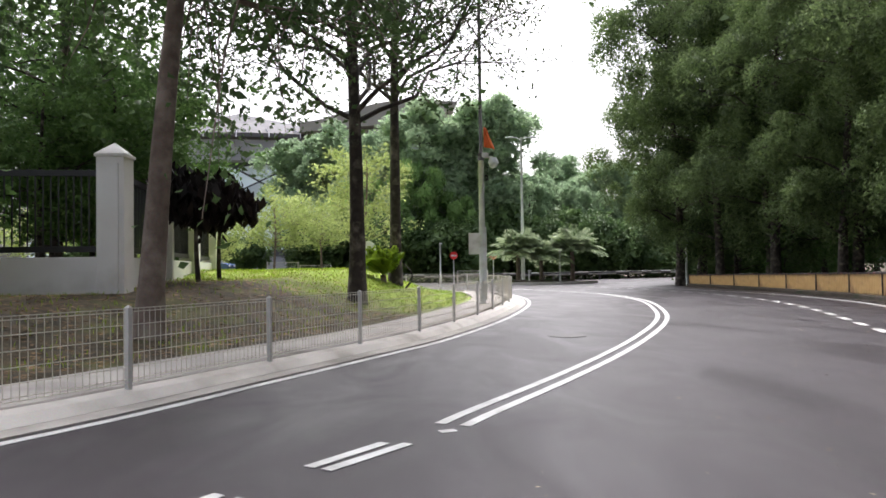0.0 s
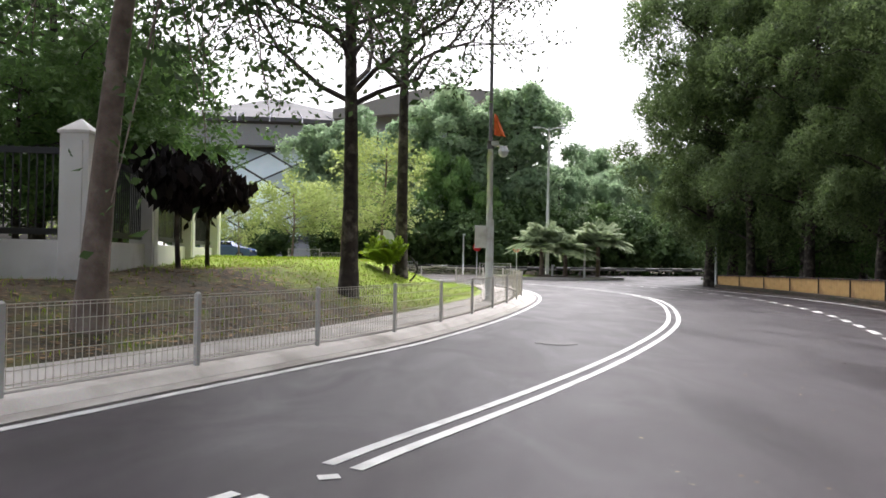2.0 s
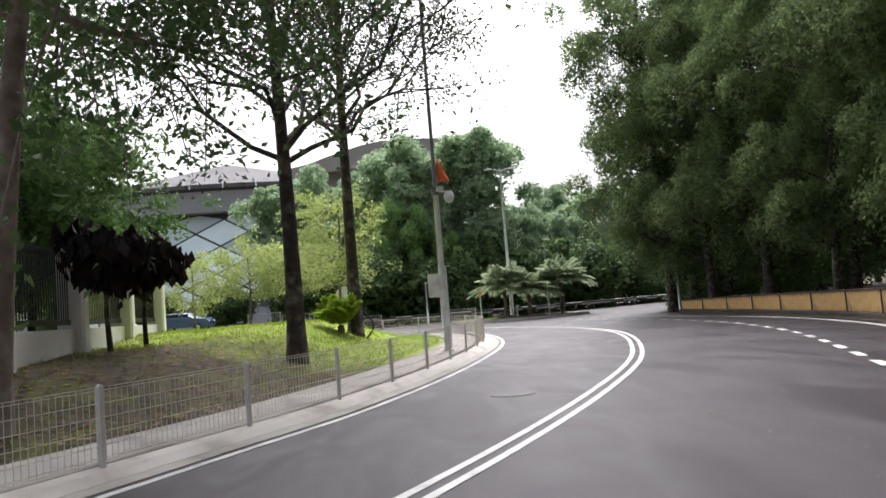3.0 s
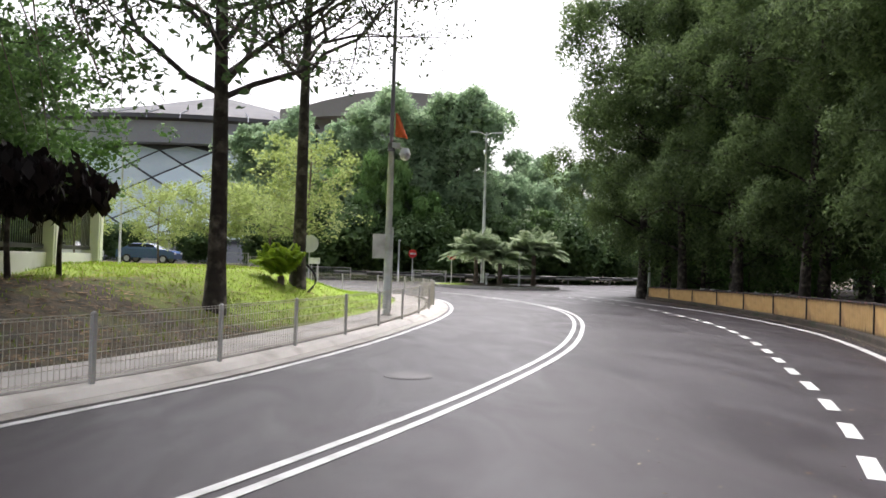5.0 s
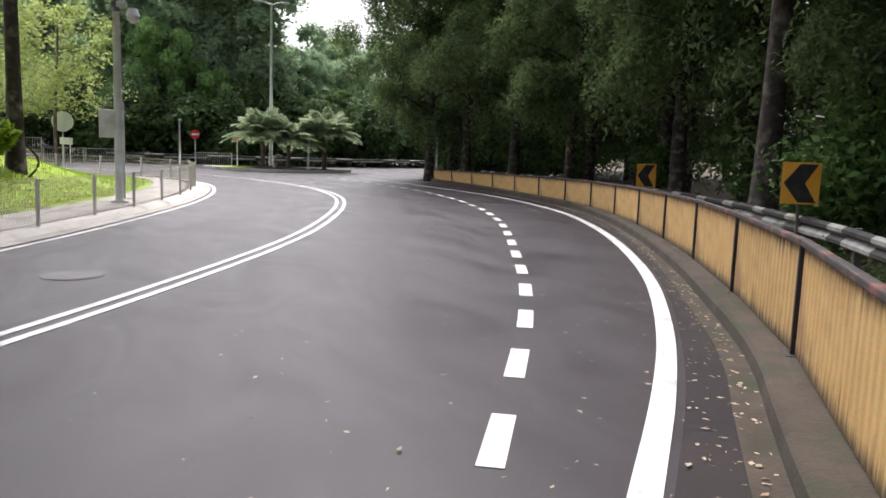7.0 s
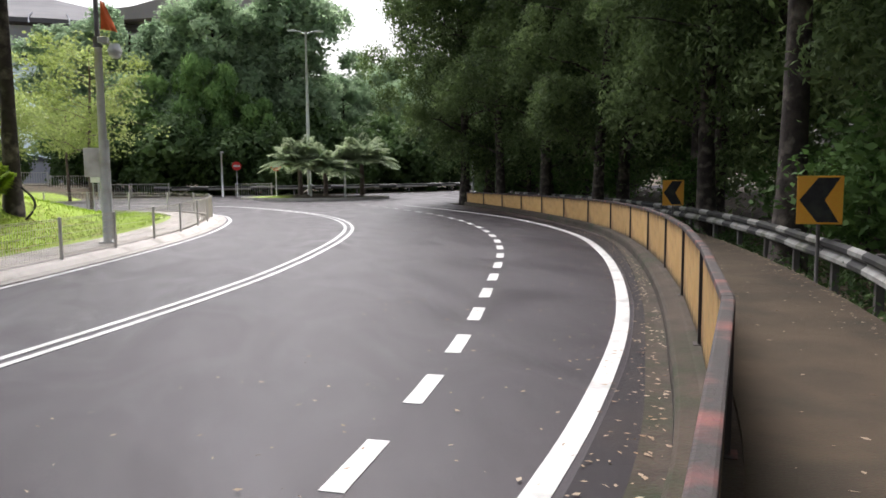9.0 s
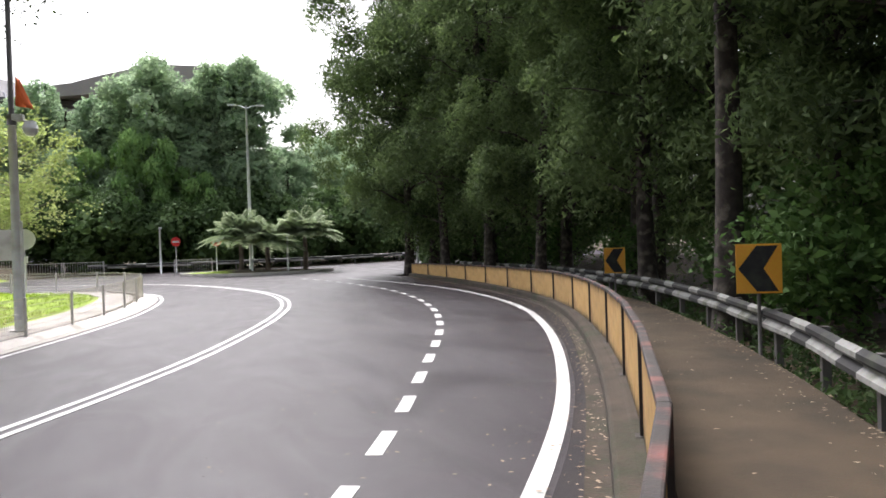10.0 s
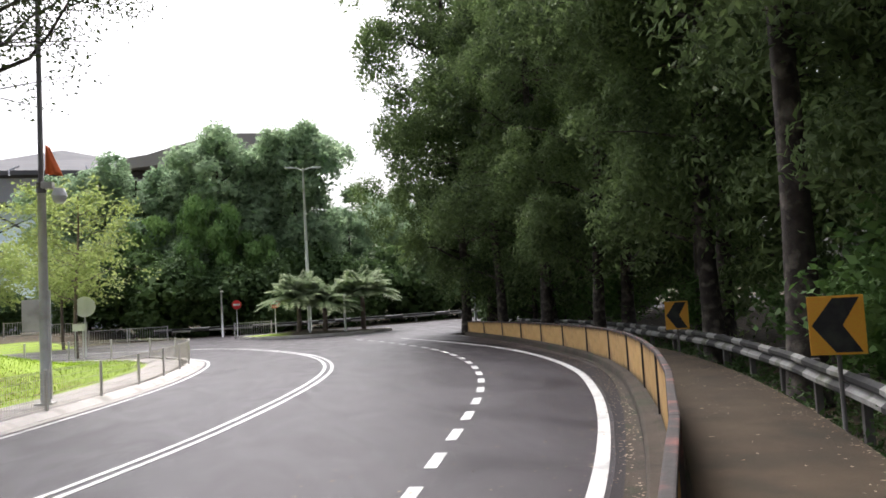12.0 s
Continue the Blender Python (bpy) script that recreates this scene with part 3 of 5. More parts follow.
panel_me = bpy.data.meshes.new("mesh_panel")
bm = mesh_panel(SPAN - 0.06, 0.68)
bm.to_mesh(panel_me)
bm.free()
panel_me.materials.append(WIRE)
s_a = nearest_length(fence_line, -2.93, 14.04)
for k in range(-5, 21):
    p, a = at_length(fence_line, s_a + SPAN * k)
    q, b = at_length(fence_line, s_a + SPAN * (k + 1))
    ob = part("post", post_me, None, fence)
    ob.matrix_basis = inv @ pose(p[0], p[1], 0.12, 0, 0, math.degrees(a))
    if k < 20:
        ob = part("mesh_panel", panel_me, None, fence)
        mid, ang = (p + q) / 2, math.atan2(q[1] - p[1], q[0] - p[0])
        ob.matrix_basis = inv @ pose(mid[0], mid[1], 0.17, 0, 0, math.degrees(ang))

# ---- yellow fence ----


def fluted_panel(w, h):
    """A corrugated sheet with real thickness."""
    n = 40
    v, f = [], []
    for i in range(n * 2 + 1):
        x = -w / 2 + w * i / (2 * n)
        d = 0.006 if (i // 2) % 2 else 0.0
        v += [(x, d + 0.003, 0), (x, d + 0.003, h), (x, d - 0.003, h), (x, d - 0.003, 0)]
    for i in range(n * 2):
        a, b = i * 4, i * 4 + 4
        f += [(a, b, b + 1, a + 1), (a + 1, b + 1, b + 2, a + 2), (a + 2, b + 2, b + 3, a + 3), (a + 3, b + 3, b, a)]
    return mesh_from("panel", v, f, [YELLOW])


BAY = 2.55
yellow = thing("yellow_fence", 12.12, 23.5, 0.0, "weathered yellow metal panel fence with dark brown posts and top rail", "fence")
inv = yellow.matrix_basis.inverted()
f_end = lengths(FENCE)[-1]
bays = int(round((f_end - nearest_length(FENCE, *FENCE_START)) / BAY))
BAY = (f_end - nearest_length(FENCE, *FENCE_START)) / bays
pan_me = fluted_panel(BAY - 0.075, 0.79)
ypost = bpy.data.meshes.new("post")
bm = boxed(0.048, 0.07, 0.82, 0.006, 0, 0, 0.41)
box(bm, 0, 0, 0.005, 0.14, 0.14, 0.012)
bm.to_mesh(ypost)
bm.free()
ypost.materials.append(DARKRAIL)
yrail = bpy.data.meshes.new("top_rail")
bm = boxed(BAY, 0.068, 0.05, 0.012)
bm.to_mesh(yrail)
bm.free()
yrail.materials.append(DARKRAIL)


def drop(y):
    """The footing runs down a little toward the junction."""
    return -0.13 * float(smoothstep(19, 46, y))


def top_of_fence(y):
    """Height of the top rail, which falls toward the junction."""
    return 1.0 - 0.0125 * max(0.0, y - 18.5)


for k in range(bays + 1):
    s0, s1 = f_end - BAY * k, f_end - BAY * (k + 1)
    p, a = at_length(FENCE, s0)
    q, b = at_length(FENCE, s1)
    mid, ang = (p + q) / 2, math.degrees(math.atan2(p[1] - q[1], p[0] - q[0]))
    z0, z1 = 0.16 + drop(p[1]), 0.16 + drop(q[1])
    h0, h1 = top_of_fence(p[1]) - z0, top_of_fence(q[1]) - z1
    tip = -math.degrees(math.atan2(z0 + h0 - z1 - h1, BAY))
    low, tall = (z0 + z1) / 2, (h0 + h1) / 2 / 0.85
    for name, me2, m in ((("post", ypost, pose(p[0], p[1], z0, 0, 0, math.degrees(a)) @ Matrix.Diagonal((1, 1, h0 / 0.85, 1))),
                         ("panel", pan_me, pose(mid[0], mid[1], low + 0.015, 0, tip, ang) @ Matrix.Diagonal((1, 1, tall, 1))),
                         ("top_rail", yrail, pose(mid[0], mid[1], low + (h0 + h1) / 2 - 0.025, 0, tip, ang)))[:3 if k < bays else 1]):
        part(name, me2, None, yellow).matrix_basis = inv @ m

# ---- guard rails ----


def guard_rail(name, curve, base, height, label, checks=0.55, white=None):
    root = thing(name, curve[0][0], curve[0][1], base, label, "guard rail")
    inv = root.matrix_basis.inverted()
    prof = [(0.0, -0.15), (0.06, -0.11), (0.06, -0.06), (0.0, -0.01), (0.0, 0.01), (0.06, 0.06), (0.06, 0.11), (0.0, 0.15)]
    total = lengths(curve)[-1]
    n = int(total / (checks * 4))
    for i in range(n):
        c = cut(curve, i * checks * 4, (i + 1) * checks * 4, checks)
        nr = normals(c)
        v, f, idx = [], [], []
        for j, (p, q) in enumerate(zip(c, nr)):
            v += [(p[0] + q[0] * o, p[1] + q[1] * o, height + z) for o, z in prof]
            v += [(p[0] + q[0] * (o - 0.004), p[1] + q[1] * (o - 0.004), height + z) for o, z in prof]
        for j in range(len(c) - 1):
            for k in range(7):
                a = j * 16 + k
                for b in (a, a + 8):
                    f.append((b, b + 1, b + 17, b + 16))
                    idx.append((j + (1 if k > 3 else 0)) % 2)
        me2 = mesh_from("beam", v, f, [white or GUARDWHITE, BLACKPAINT], index=idx)
        part("beam", me2, None, root, "black and white painted beam").matrix_basis = inv
        p, a = at_length(curve, i * checks * 4 + 0.3)
        bm2 = boxed(0.1, 0.09, height + 0.25, 0.006, 0, 0, (height - base) / 2 - 0.02)
        part("post", bm2, DARKPOLE, root).matrix_basis = inv @ pose(p[0] + math.sin(a) * 0.06, p[1] - math.cos(a) * 0.06, base, 0, 0, math.degrees(a))
    return root


guard_rail("guard_rail", RAIL, 0.1, 0.55, "dirty black and white painted steel guard rail below the wood", 0.46)
guard_rail("guard_rail", spline([(36, 82.5), (24, 76.5), (16, 71.8), (9, 69), (2, 68.8), (-6, 70)]), -0.1, 0.55, "faded black and white guard rail across the junction", 1.3, FADEDWHITE)

# ---- signs ----


def chevron_sign(x, y, turn, low, size=0.56, tall=0.62):
    root = thing("chevron_sign", x, y, ground_z(x, y), "square orange sign with a black chevron pointing along the bend", "road sign", "chevron signs on the bend", turn)
    z0 = low - root.location.z
    part("post", tubes("post", [([(0, 0.03, -0.1), (0, 0.03, z0 + tall * 0.9)], [0.025, 0.025])], DARKPOLE, 10), None, root)
    plate = part("plate", boxed(size, 0.012, tall, 0.004, 0, 0, z0 + tall / 2), ORANGE, root, "orange reflective plate")
    bm = bmesh.new()
    h = tall * 0.46
    pts = [(-0.45 * size, 0), (-0.05 * size, h), (0.42 * size, h), (0.1 * size, 0), (0.42 * size, -h), (-0.05 * size, -h)]
    fr = [bm.verts.new((px, -0.011, z0 + tall / 2 + pz)) for px, pz in pts]
    bk = [bm.verts.new((px, -0.007, z0 + tall / 2 + pz)) for px, pz in pts]
    bm.faces.new((fr[0], fr[3], fr[2], fr[1])[::-1])
    bm.faces.new((fr[0], fr[5], fr[4], fr[3])[::-1])
    for i in range(6):
        bm.faces.new((fr[i], fr[(i + 1) % 6], bk[(i + 1) % 6], bk[i]))
    part("chevron", bm, BLACKPAINT, plate, "black painted chevron")
    return root


chevron_sign(12.76, 19.9, -28, 0.89, 0.58, 0.66)
chevron_sign(15.96, 29.0, -28, 0.71, 0.54, 0.67)


def round_sign(name, x, y, z, dia, label, colour, bar=False, turn=0):
    base = max(ground_z(x, y), 0.0)
    root = thing(name, x, y, base, label, "road sign", turn=turn)
    part("post", tubes("post", [([(0, 0.03, -0.2), (0, 0.03, z - base + dia * 0.4)], [0.035, 0.035])], GREYPOLE, 10), None, root)
    bm = bmesh.new()
    bmesh.ops.create_cone(bm, cap_ends=True, segments=32, radius1=dia / 2, radius2=dia / 2, depth=0.02, matrix=pose(0, 0, z - base, 90))
    disc = part("disc", bm, colour, root)
    if bar:
        part("bar", boxed(dia * 0.72, 0.008, dia * 0.2, 0, 0, -0.016, z - base), WHITEPAINT, disc, "white bar")
    return root


round_sign("traffic_sign", -2.31, 50.5, 2.34, 0.97, "plain grey round sign seen from behind on a post", GREYSIGN)
round_sign("no_entry_sign", 3.76, 65.0, 2.14, 0.62, "red no entry sign with a white bar on a grey post", RED, True, 5)
round_sign("no_entry_sign", 6.32, 60.7, 2.06, 0.62, "red no entry sign with a white bar on a grey post", RED, True, 5)
for x, y, z, w, h in ((-1.6, 46.5, 1.5, 0.5, 0.3),):
    root = thing("direction_sign", x, y, ground_z(x, y), "small white rectangular sign on two thin posts", "road sign")
    for d in (-0.15, 0.15):
        part("post", tubes("post", [([(d, 0.02, -0.1), (d, 0.02, z + 0.1)], [0.025, 0.025])], GREYPOLE), None, root)
    part("plate", boxed(w, 0.015, h, 0.004, 0, 0, z + 0.05), WHITEPAINT, root)
for x, y, h in ((2.74, 65.6, 3.1), (10.32, 56.7, 2.3), (8.3, 57.2, 0.9), (16.6, 50.5, 2.6)):
    root = thing("marker_post", x, y, max(ground_z(x, y), 0), "plain pale grey steel post at the junction", "post")
    part("pole", tubes("pole", [([(0, 0, -0.1), (0, 0, h)], [0.07, 0.06])], GREYPOLE, 10), None, root)
    part("cap", boxed(0.22, 0.1, 0.12, 0.02, 0.03, 0, h), GREYPOLE, root)

# ---- lamp pole with camera, board and flag ----
lamp = thing("street_lamp", 1.98, 29.27, 0.1, "tall grey steel lamp pole with a dome camera on the footpath", "street lamp")
part("pole", tubes("pole", [([(0, 0, -0.05), (0, 0, 2), (0, 0, 4.42)], [0.1, 0.09, 0.08])], GREYPOLE, 16), None, lamp)
part("base_plate", boxed(0.34, 0.34, 0.03, 0.006, 0, 0, 0.015), GALV, lamp)
part("upper_pipe", tubes("upper_pipe", [([(0, 0, 4.4), (0, 0, 8), (0, 0, 12)], [0.055, 0.05, 0.045])], DARKPOLE, 12), None, lamp, "thin dark upper pipe")
part("collar", tubes("collar", [([(0, 0, 4.3), (0, 0, 4.52)], [0.095, 0.095])], DARKPOLE, 14), None, lamp)
arm = part("camera_arm", tubes("camera_arm", [([(0, 0, 4.4), (0.2, -0.05, 4.4), (0.34, -0.08, 4.36)], [0.03, 0.03, 0.03])], GREYPOLE), None, lamp)
bm = bmesh.new()
bmesh.ops.create_uvsphere(bm, u_segments=18, v_segments=10, radius=0.14, matrix=pose(0.36, -0.08, 4.2))
bmesh.ops.create_cone(bm, cap_ends=True, segments=18, radius1=0.16, radius2=0.1, depth=0.16, matrix=pose(0.36, -0.08, 4.3))
part("dome_camera", bm, LAMPGLASS, arm, "white dome camera")
part("camera_box", boxed(0.22, 0.2, 0.14, 0.02, 0.12, 0, 4.46), GREYPOLE, lamp)
part("sign_board", boxed(0.34, 0.03, 0.64, 0.01, -0.24, -0.02, 1.8), WHITEPAINT, lamp, "white rectangular board seen edge-on")
part("cable_duct", boxed(0.06, 0.06, 2.2, 0.01, 0.1, -0.02, 1.2), GREYPOLE, lamp)
flag = thing("flag", 2.03, 29.22, 4.8, "faded orange triangular cloth flag tied to the lamp pole", "flag")
fv, ff = [], []
for i in range(9):
    for j in range(7):
        u, w = i / 8, j / 6
        fv.append((0.04 + u * 0.34 * (1 - w * 0.75), 0.05 * math.sin(u * 7 + w * 2), 0.62 * w - 0.06 * u))
for i in range(8):
    for j in range(6):
        a = i * 7 + j
        ff.append((a, a + 7, a + 8, a + 1))
cloth = part("cloth", mesh_from("cloth", fv, ff, [FLAGCLOTH], smooth=True), None, flag)
so = cloth.modifiers.new("thickness", "SOLIDIFY")
so.thickness = 0.004

far_lamp = thing("street_lamp", 8.4, 60.2, 0.0, "tall pale green-grey twin-arm street lamp by the junction", "street lamp")
part("pole", tubes("pole", [([(0, 0, -0.1), (0, 0, 5), (0, 0, 10.55)], [0.13, 0.1, 0.06])], GREYPOLE, 14), None, far_lamp)
for d in (-1, 1):
    a2 = part("arm", tubes("arm", [([(0, 0, 10.35), (d * 0.35, 0, 10.52), (d * 0.7, 0, 10.55)], [0.04, 0.035, 0.03])], GREYPOLE), None, far_lamp)
    part("lamp_head", boxed(0.55, 0.24, 0.1, 0.04, d * 0.85, 0, 10.55), LAMPGLASS, a2)

thin_lamp = thing("street_lamp", -16, 61, ground_z(-16, 61), "thin pale lamp pole among the young trees", "street lamp")
part("pole", tubes("pole", [([(0, 0, -0.1), (0, 0, 4), (0, 0, 8)], [0.09, 0.07, 0.05])], GREYPOLE, 10), None, thin_lamp)
part("lamp_head", boxed(0.6, 0.22, 0.1, 0.03, 0.25, 0, 8.02), LAMPGLASS, thin_lamp)
hose = thing("hose", -0.25, 31.56, ground_z(-0.25, 31.56), "black bent hose looped beside a tree trunk", "hose")
hp = [(-0.12 + 0.28 * math.sin(math.pi * u), 0.05 * u, 0.85 * (1 - u)) for u in np.linspace(0, 1, 12)]
part("tube", tubes("tube", [(hp, [0.028] * 12)], BLACKPAINT, 8), None, hose)

# ---- boundary wall ----


def boundary_wall():
    corner, left, back = np.array((-5.75, 21.1)), np.array((-23.5, 19.6)), np.array((-7.0, 33.0))
    root = thing("boundary_wall", corner[0], corner[1], 0.9, "white painted boundary wall with square piers and black iron grilles", "wall")
    inv = root.matrix_basis.inverted()
    bar = bpy.data.meshes.new("bar")
    b2 = boxed(0.022, 0.022, 1.5, 0.0, 0, 0, 0.75)
    b2.to_mesh(bar)
    b2.free()
    bar.materials.append(IRON)

    def pier(p, ang, h=2.3):
        b3 = bmesh.new()
        box(b3, 0, 0, h / 2 - 0.4, 0.5, 0.5, h + 0.8, 0.012)
        box(b3, 0, -0.26, h / 2 - 0.42, 0.3, 0.03, h + 0.6, 0.008)
        ob = part("pier", b3, WHITEWALL, root)
        ob.matrix_basis = inv @ pose(p[0], p[1], 1.0, 0, 0, ang)
        b3 = boxed(0.56, 0.56, 0.06, 0.01)
        bmesh.ops.create_cone(b3, cap_ends=True, segments=4, radius1=0.38, radius2=0.02, depth=0.22, matrix=pose(0, 0, 0.14, 0, 0, 45))
        cap = part("cap", b3, WHITEWALL, ob)
        cap.matrix_basis = pose(0, 0, h + 0.03)

    def run(a, b, bays, sink=0.0):
        d = b - a
        total = np.linalg.norm(d)
        ang = math.degrees(math.atan2(d[1], d[0]))
        w = total / bays
        for k in range(bays):
            m = a + d * (k + 0.5) / bays
            b3 = bmesh.new()
            box(b3, 0, 0, -0.25, w - 0.51, 0.2, 1.45, 0.008)
            part("low_wall", b3, WHITEWALL, root).matrix_basis = inv @ pose(m[0], m[1], 1.0, 0, 0, ang)
            gr = part("grille", boxed(w - 0.52, 0.06, 0.11, 0.004), IRON, root, "black iron grille")
            gr.matrix_basis = inv @ pose(m[0], m[1], 1.0 + 2.02, 0, 0, ang)
            low = part("bottom_rail", boxed(w - 0.52, 0.06, 0.11, 0.004, 0, 0, -1.4), IRON, gr)
            n = int((w - 0.52) / 0.13)
            for i in range(n):
                part("bar", bar, None, gr).matrix_basis = pose(-(w - 0.52) / 2 + (i + 0.5) * (w - 0.52) / n, 0, -1.42)
            e = a + d * (k + 1) / bays
            pier(e, ang)
    pier(corner, 0)
    run(corner, left, 5)
    run(corner, back, 3)
    return root


boundary_wall()

# ---- distant building ----


def arena():
    root = thing("arena_building", -37, 181, 0.9, "large oval building with sloping diamond-paned glazing under a grey roof", "building")
    cx, cy = 0.0, 0.0

    def ring(rx, ry, z, n=96):
        return [(cx + rx * math.cos(2 * math.pi * i / n), cy + ry * math.sin(2 * math.pi * i / n), z) for i in range(n)]

    def loft(name, rings, mat, label=""):
        n = len(rings[0])
        v = [p for r in rings for p in r]
        f = []
        for k in range(len(rings) - 1):
            for i in range(n):
                j = (i + 1) % n
                f.append((k * n + i, k * n + j, (k + 1) * n + j, (k + 1) * n + i))
        return part(name, mesh_from(name, v, f, [mat]), None, root, label)
    loft("plinth", [ring(45.6, 31.1, -1), ring(45.6, 31.1, 3)], FASCIA)
    glazing = loft("inner_wall", [ring(45.9, 31.4, 3), ring(41.4, 27.9, 21.5)], MULLION, "dark framing behind the glazing")
    loft("fascia", [ring(41.2, 27.7, 21.3), ring(43.6, 29.6, 21.3), ring(44.6, 30.4, 21.4), ring(45.4, 31, 25.4), ring(43, 29, 25.8)], FASCIA, "deep grey fascia")
    loft("roof_edge", [ring(45.5, 31.1, 25.3), ring(46.6, 32, 25.7), ring(46.4, 31.8, 26.5), ring(41, 27, 28.0), ring(20, 13, 32.0), ring(0.5, 0.4, 36.5)], ROOFMETAL, "pale grey standing seam roof")
    n, rows = 27, 7
    shared = {}
    for k in range(rows):
        for i in range(n):
            if not n * 0.53 < i < n * 0.97:
                continue
            pts = []
            for da, dz in ((-0.485, 0), (0, -0.485), (0.485, 0), (0, 0.485)):
                for_u = (k + 0.5 + dz * 1.9) / rows
                u = min(max(for_u, 0.02), 0.98)
                a = 2 * math.pi * (i + (0.5 if k % 2 else 0) + da * 0.96 + u * 0.3) / n
                rx, ry = 45.9 - 4.5 * u + 0.25, 31.4 - 3.5 * u + 0.25
                pts.append((rx * math.cos(a), ry * math.sin(a), 3 + 18.5 * u))
            inn = [(x * 0.996, y * 0.996, z) for x, y, z in pts]
            me2 = mesh_from("pane", pts + inn, [(0, 1, 2, 3), (7, 6, 5, 4), (0, 4, 5, 1), (1, 5, 6, 2), (2, 6, 7, 3), (3, 7, 4, 0)], [GLASS])
            part("pane", me2, None, glazing)
    for i in range(0, 96, 2):
        a = 2 * math.pi * i / 96
        if math.pi < a < 2 * math.pi:
            part("roof_rib", tubes("roof_rib", [([(46.7 * math.cos(a), 32.1 * math.sin(a), 25.6), (46.5 * math.cos(a), 31.9 * math.sin(a), 26.6), (41.2 * math.cos(a), 27.1 * math.sin(a), 28.15)], [0.12, 0.12, 0.1])], FASCIA, 5), None, root)
    # upswept roof wing
    prof = [(18, 28.2), (22, 29.0), (26, 30.4), (32, 32.2), (36, 33.0), (42, 33.2), (48.5, 33.1), (48.3, 32.6), (45.5, 30.6), (43.0, 29.0), (36, 28.4), (26, 27.4), (18, 26.4)]
    k = len(prof)
    v = [(x, -31 + dy + 0.12 * (x - 26), z + dz) for dy, dz in ((0, 0), (9, 0.5), (24, 0.2)) for x, z in prof]
    f = [(r * k + i, r * k + (i + 1) % k, (r + 1) * k + (i + 1) % k, (r + 1) * k + i) for r in range(2) for i in range(k)]
    f += [tuple(range(k))[::-1], tuple(range(2 * k, 3 * k))]
    part("roof_wing", mesh_from("roof_wing", v, f, [WINGMETAL]), None, root, "upswept dark grey roof wing")
    part("wing_wall", boxed(25, 14, 27.5, 0.2, 30.5, -20, 14.2), FASCIA, root)
    return root


arena()

# ---- trees ----


def leaf_mesh(name, centres, size, aspect, droop, material, rng, outward=None):
    """Many small bent leaves, each with its own turn, as one mesh. centres: n x 3; outward: the way that each leaf's face tends to look."""
    n = len(centres)
    d = rng.normal(size=(n, 3))
    d[:, 2] = d[:, 2] * 0.5
    d /= np.linalg.norm(d, axis=1)[:, None]
    d = d * (1 - abs(droop)) + np.array([0, 0, -1.0]) * droop
    d /= np.linalg.norm(d, axis=1)[:, None]
    r = rng.normal(size=(n, 3))
    if outward is not None:
        r = outward + r * 0.32
    s = np.cross(d, r)
    s /= np.linalg.norm(s, axis=1)[:, None] + 1e-9
    up = np.cross(s, d)
    ln = (size * rng.uniform(0.6, 1.3, n))[:, None]
    w = ln * aspect
    v = np.empty((n, 4, 3))
    v[:, 0] = centres - d * ln * 0.5
    v[:, 1] = centres + s * w * 0.5 + up * ln * 0.1
    v[:, 2] = centres + d * ln * 0.5 - up * ln * 0.05
    v[:, 3] = centres - s * w * 0.5 + up * ln * 0.1
    me = bpy.data.meshes.new(name)
    me.vertices.add(n * 4)
    me.vertices.foreach_set("co", v.reshape(-1))
    me.loops.add(n * 4)
    me.loops.foreach_set("vertex_index", np.arange(n * 4, dtype=np.int32))
    me.polygons.add(n)
    me.polygons.foreach_set("loop_start", np.arange(0, n * 4, 4, dtype=np.int32))
    me.polygons.foreach_set("loop_total", np.full(n, 4, dtype=np.int32))
    me.materials.append(material)
    me.update(calc_edges=True)
    me.validate()
    return me


def branch_path(rng, a, b, sag, n=7, wob=0.06):
    a, b = np.array(a, float), np.array(b, float)
    u = np.linspace(0, 1, n)[:, None]
    p = a + (b - a) * u
    p[:, 2] += sag * np.sin(np.pi * u[:, 0])
    length = np.linalg.norm(b - a)
    p[1:-1] += rng.normal(size=(n - 2, 3)) * wob * length * 0.4
    return p


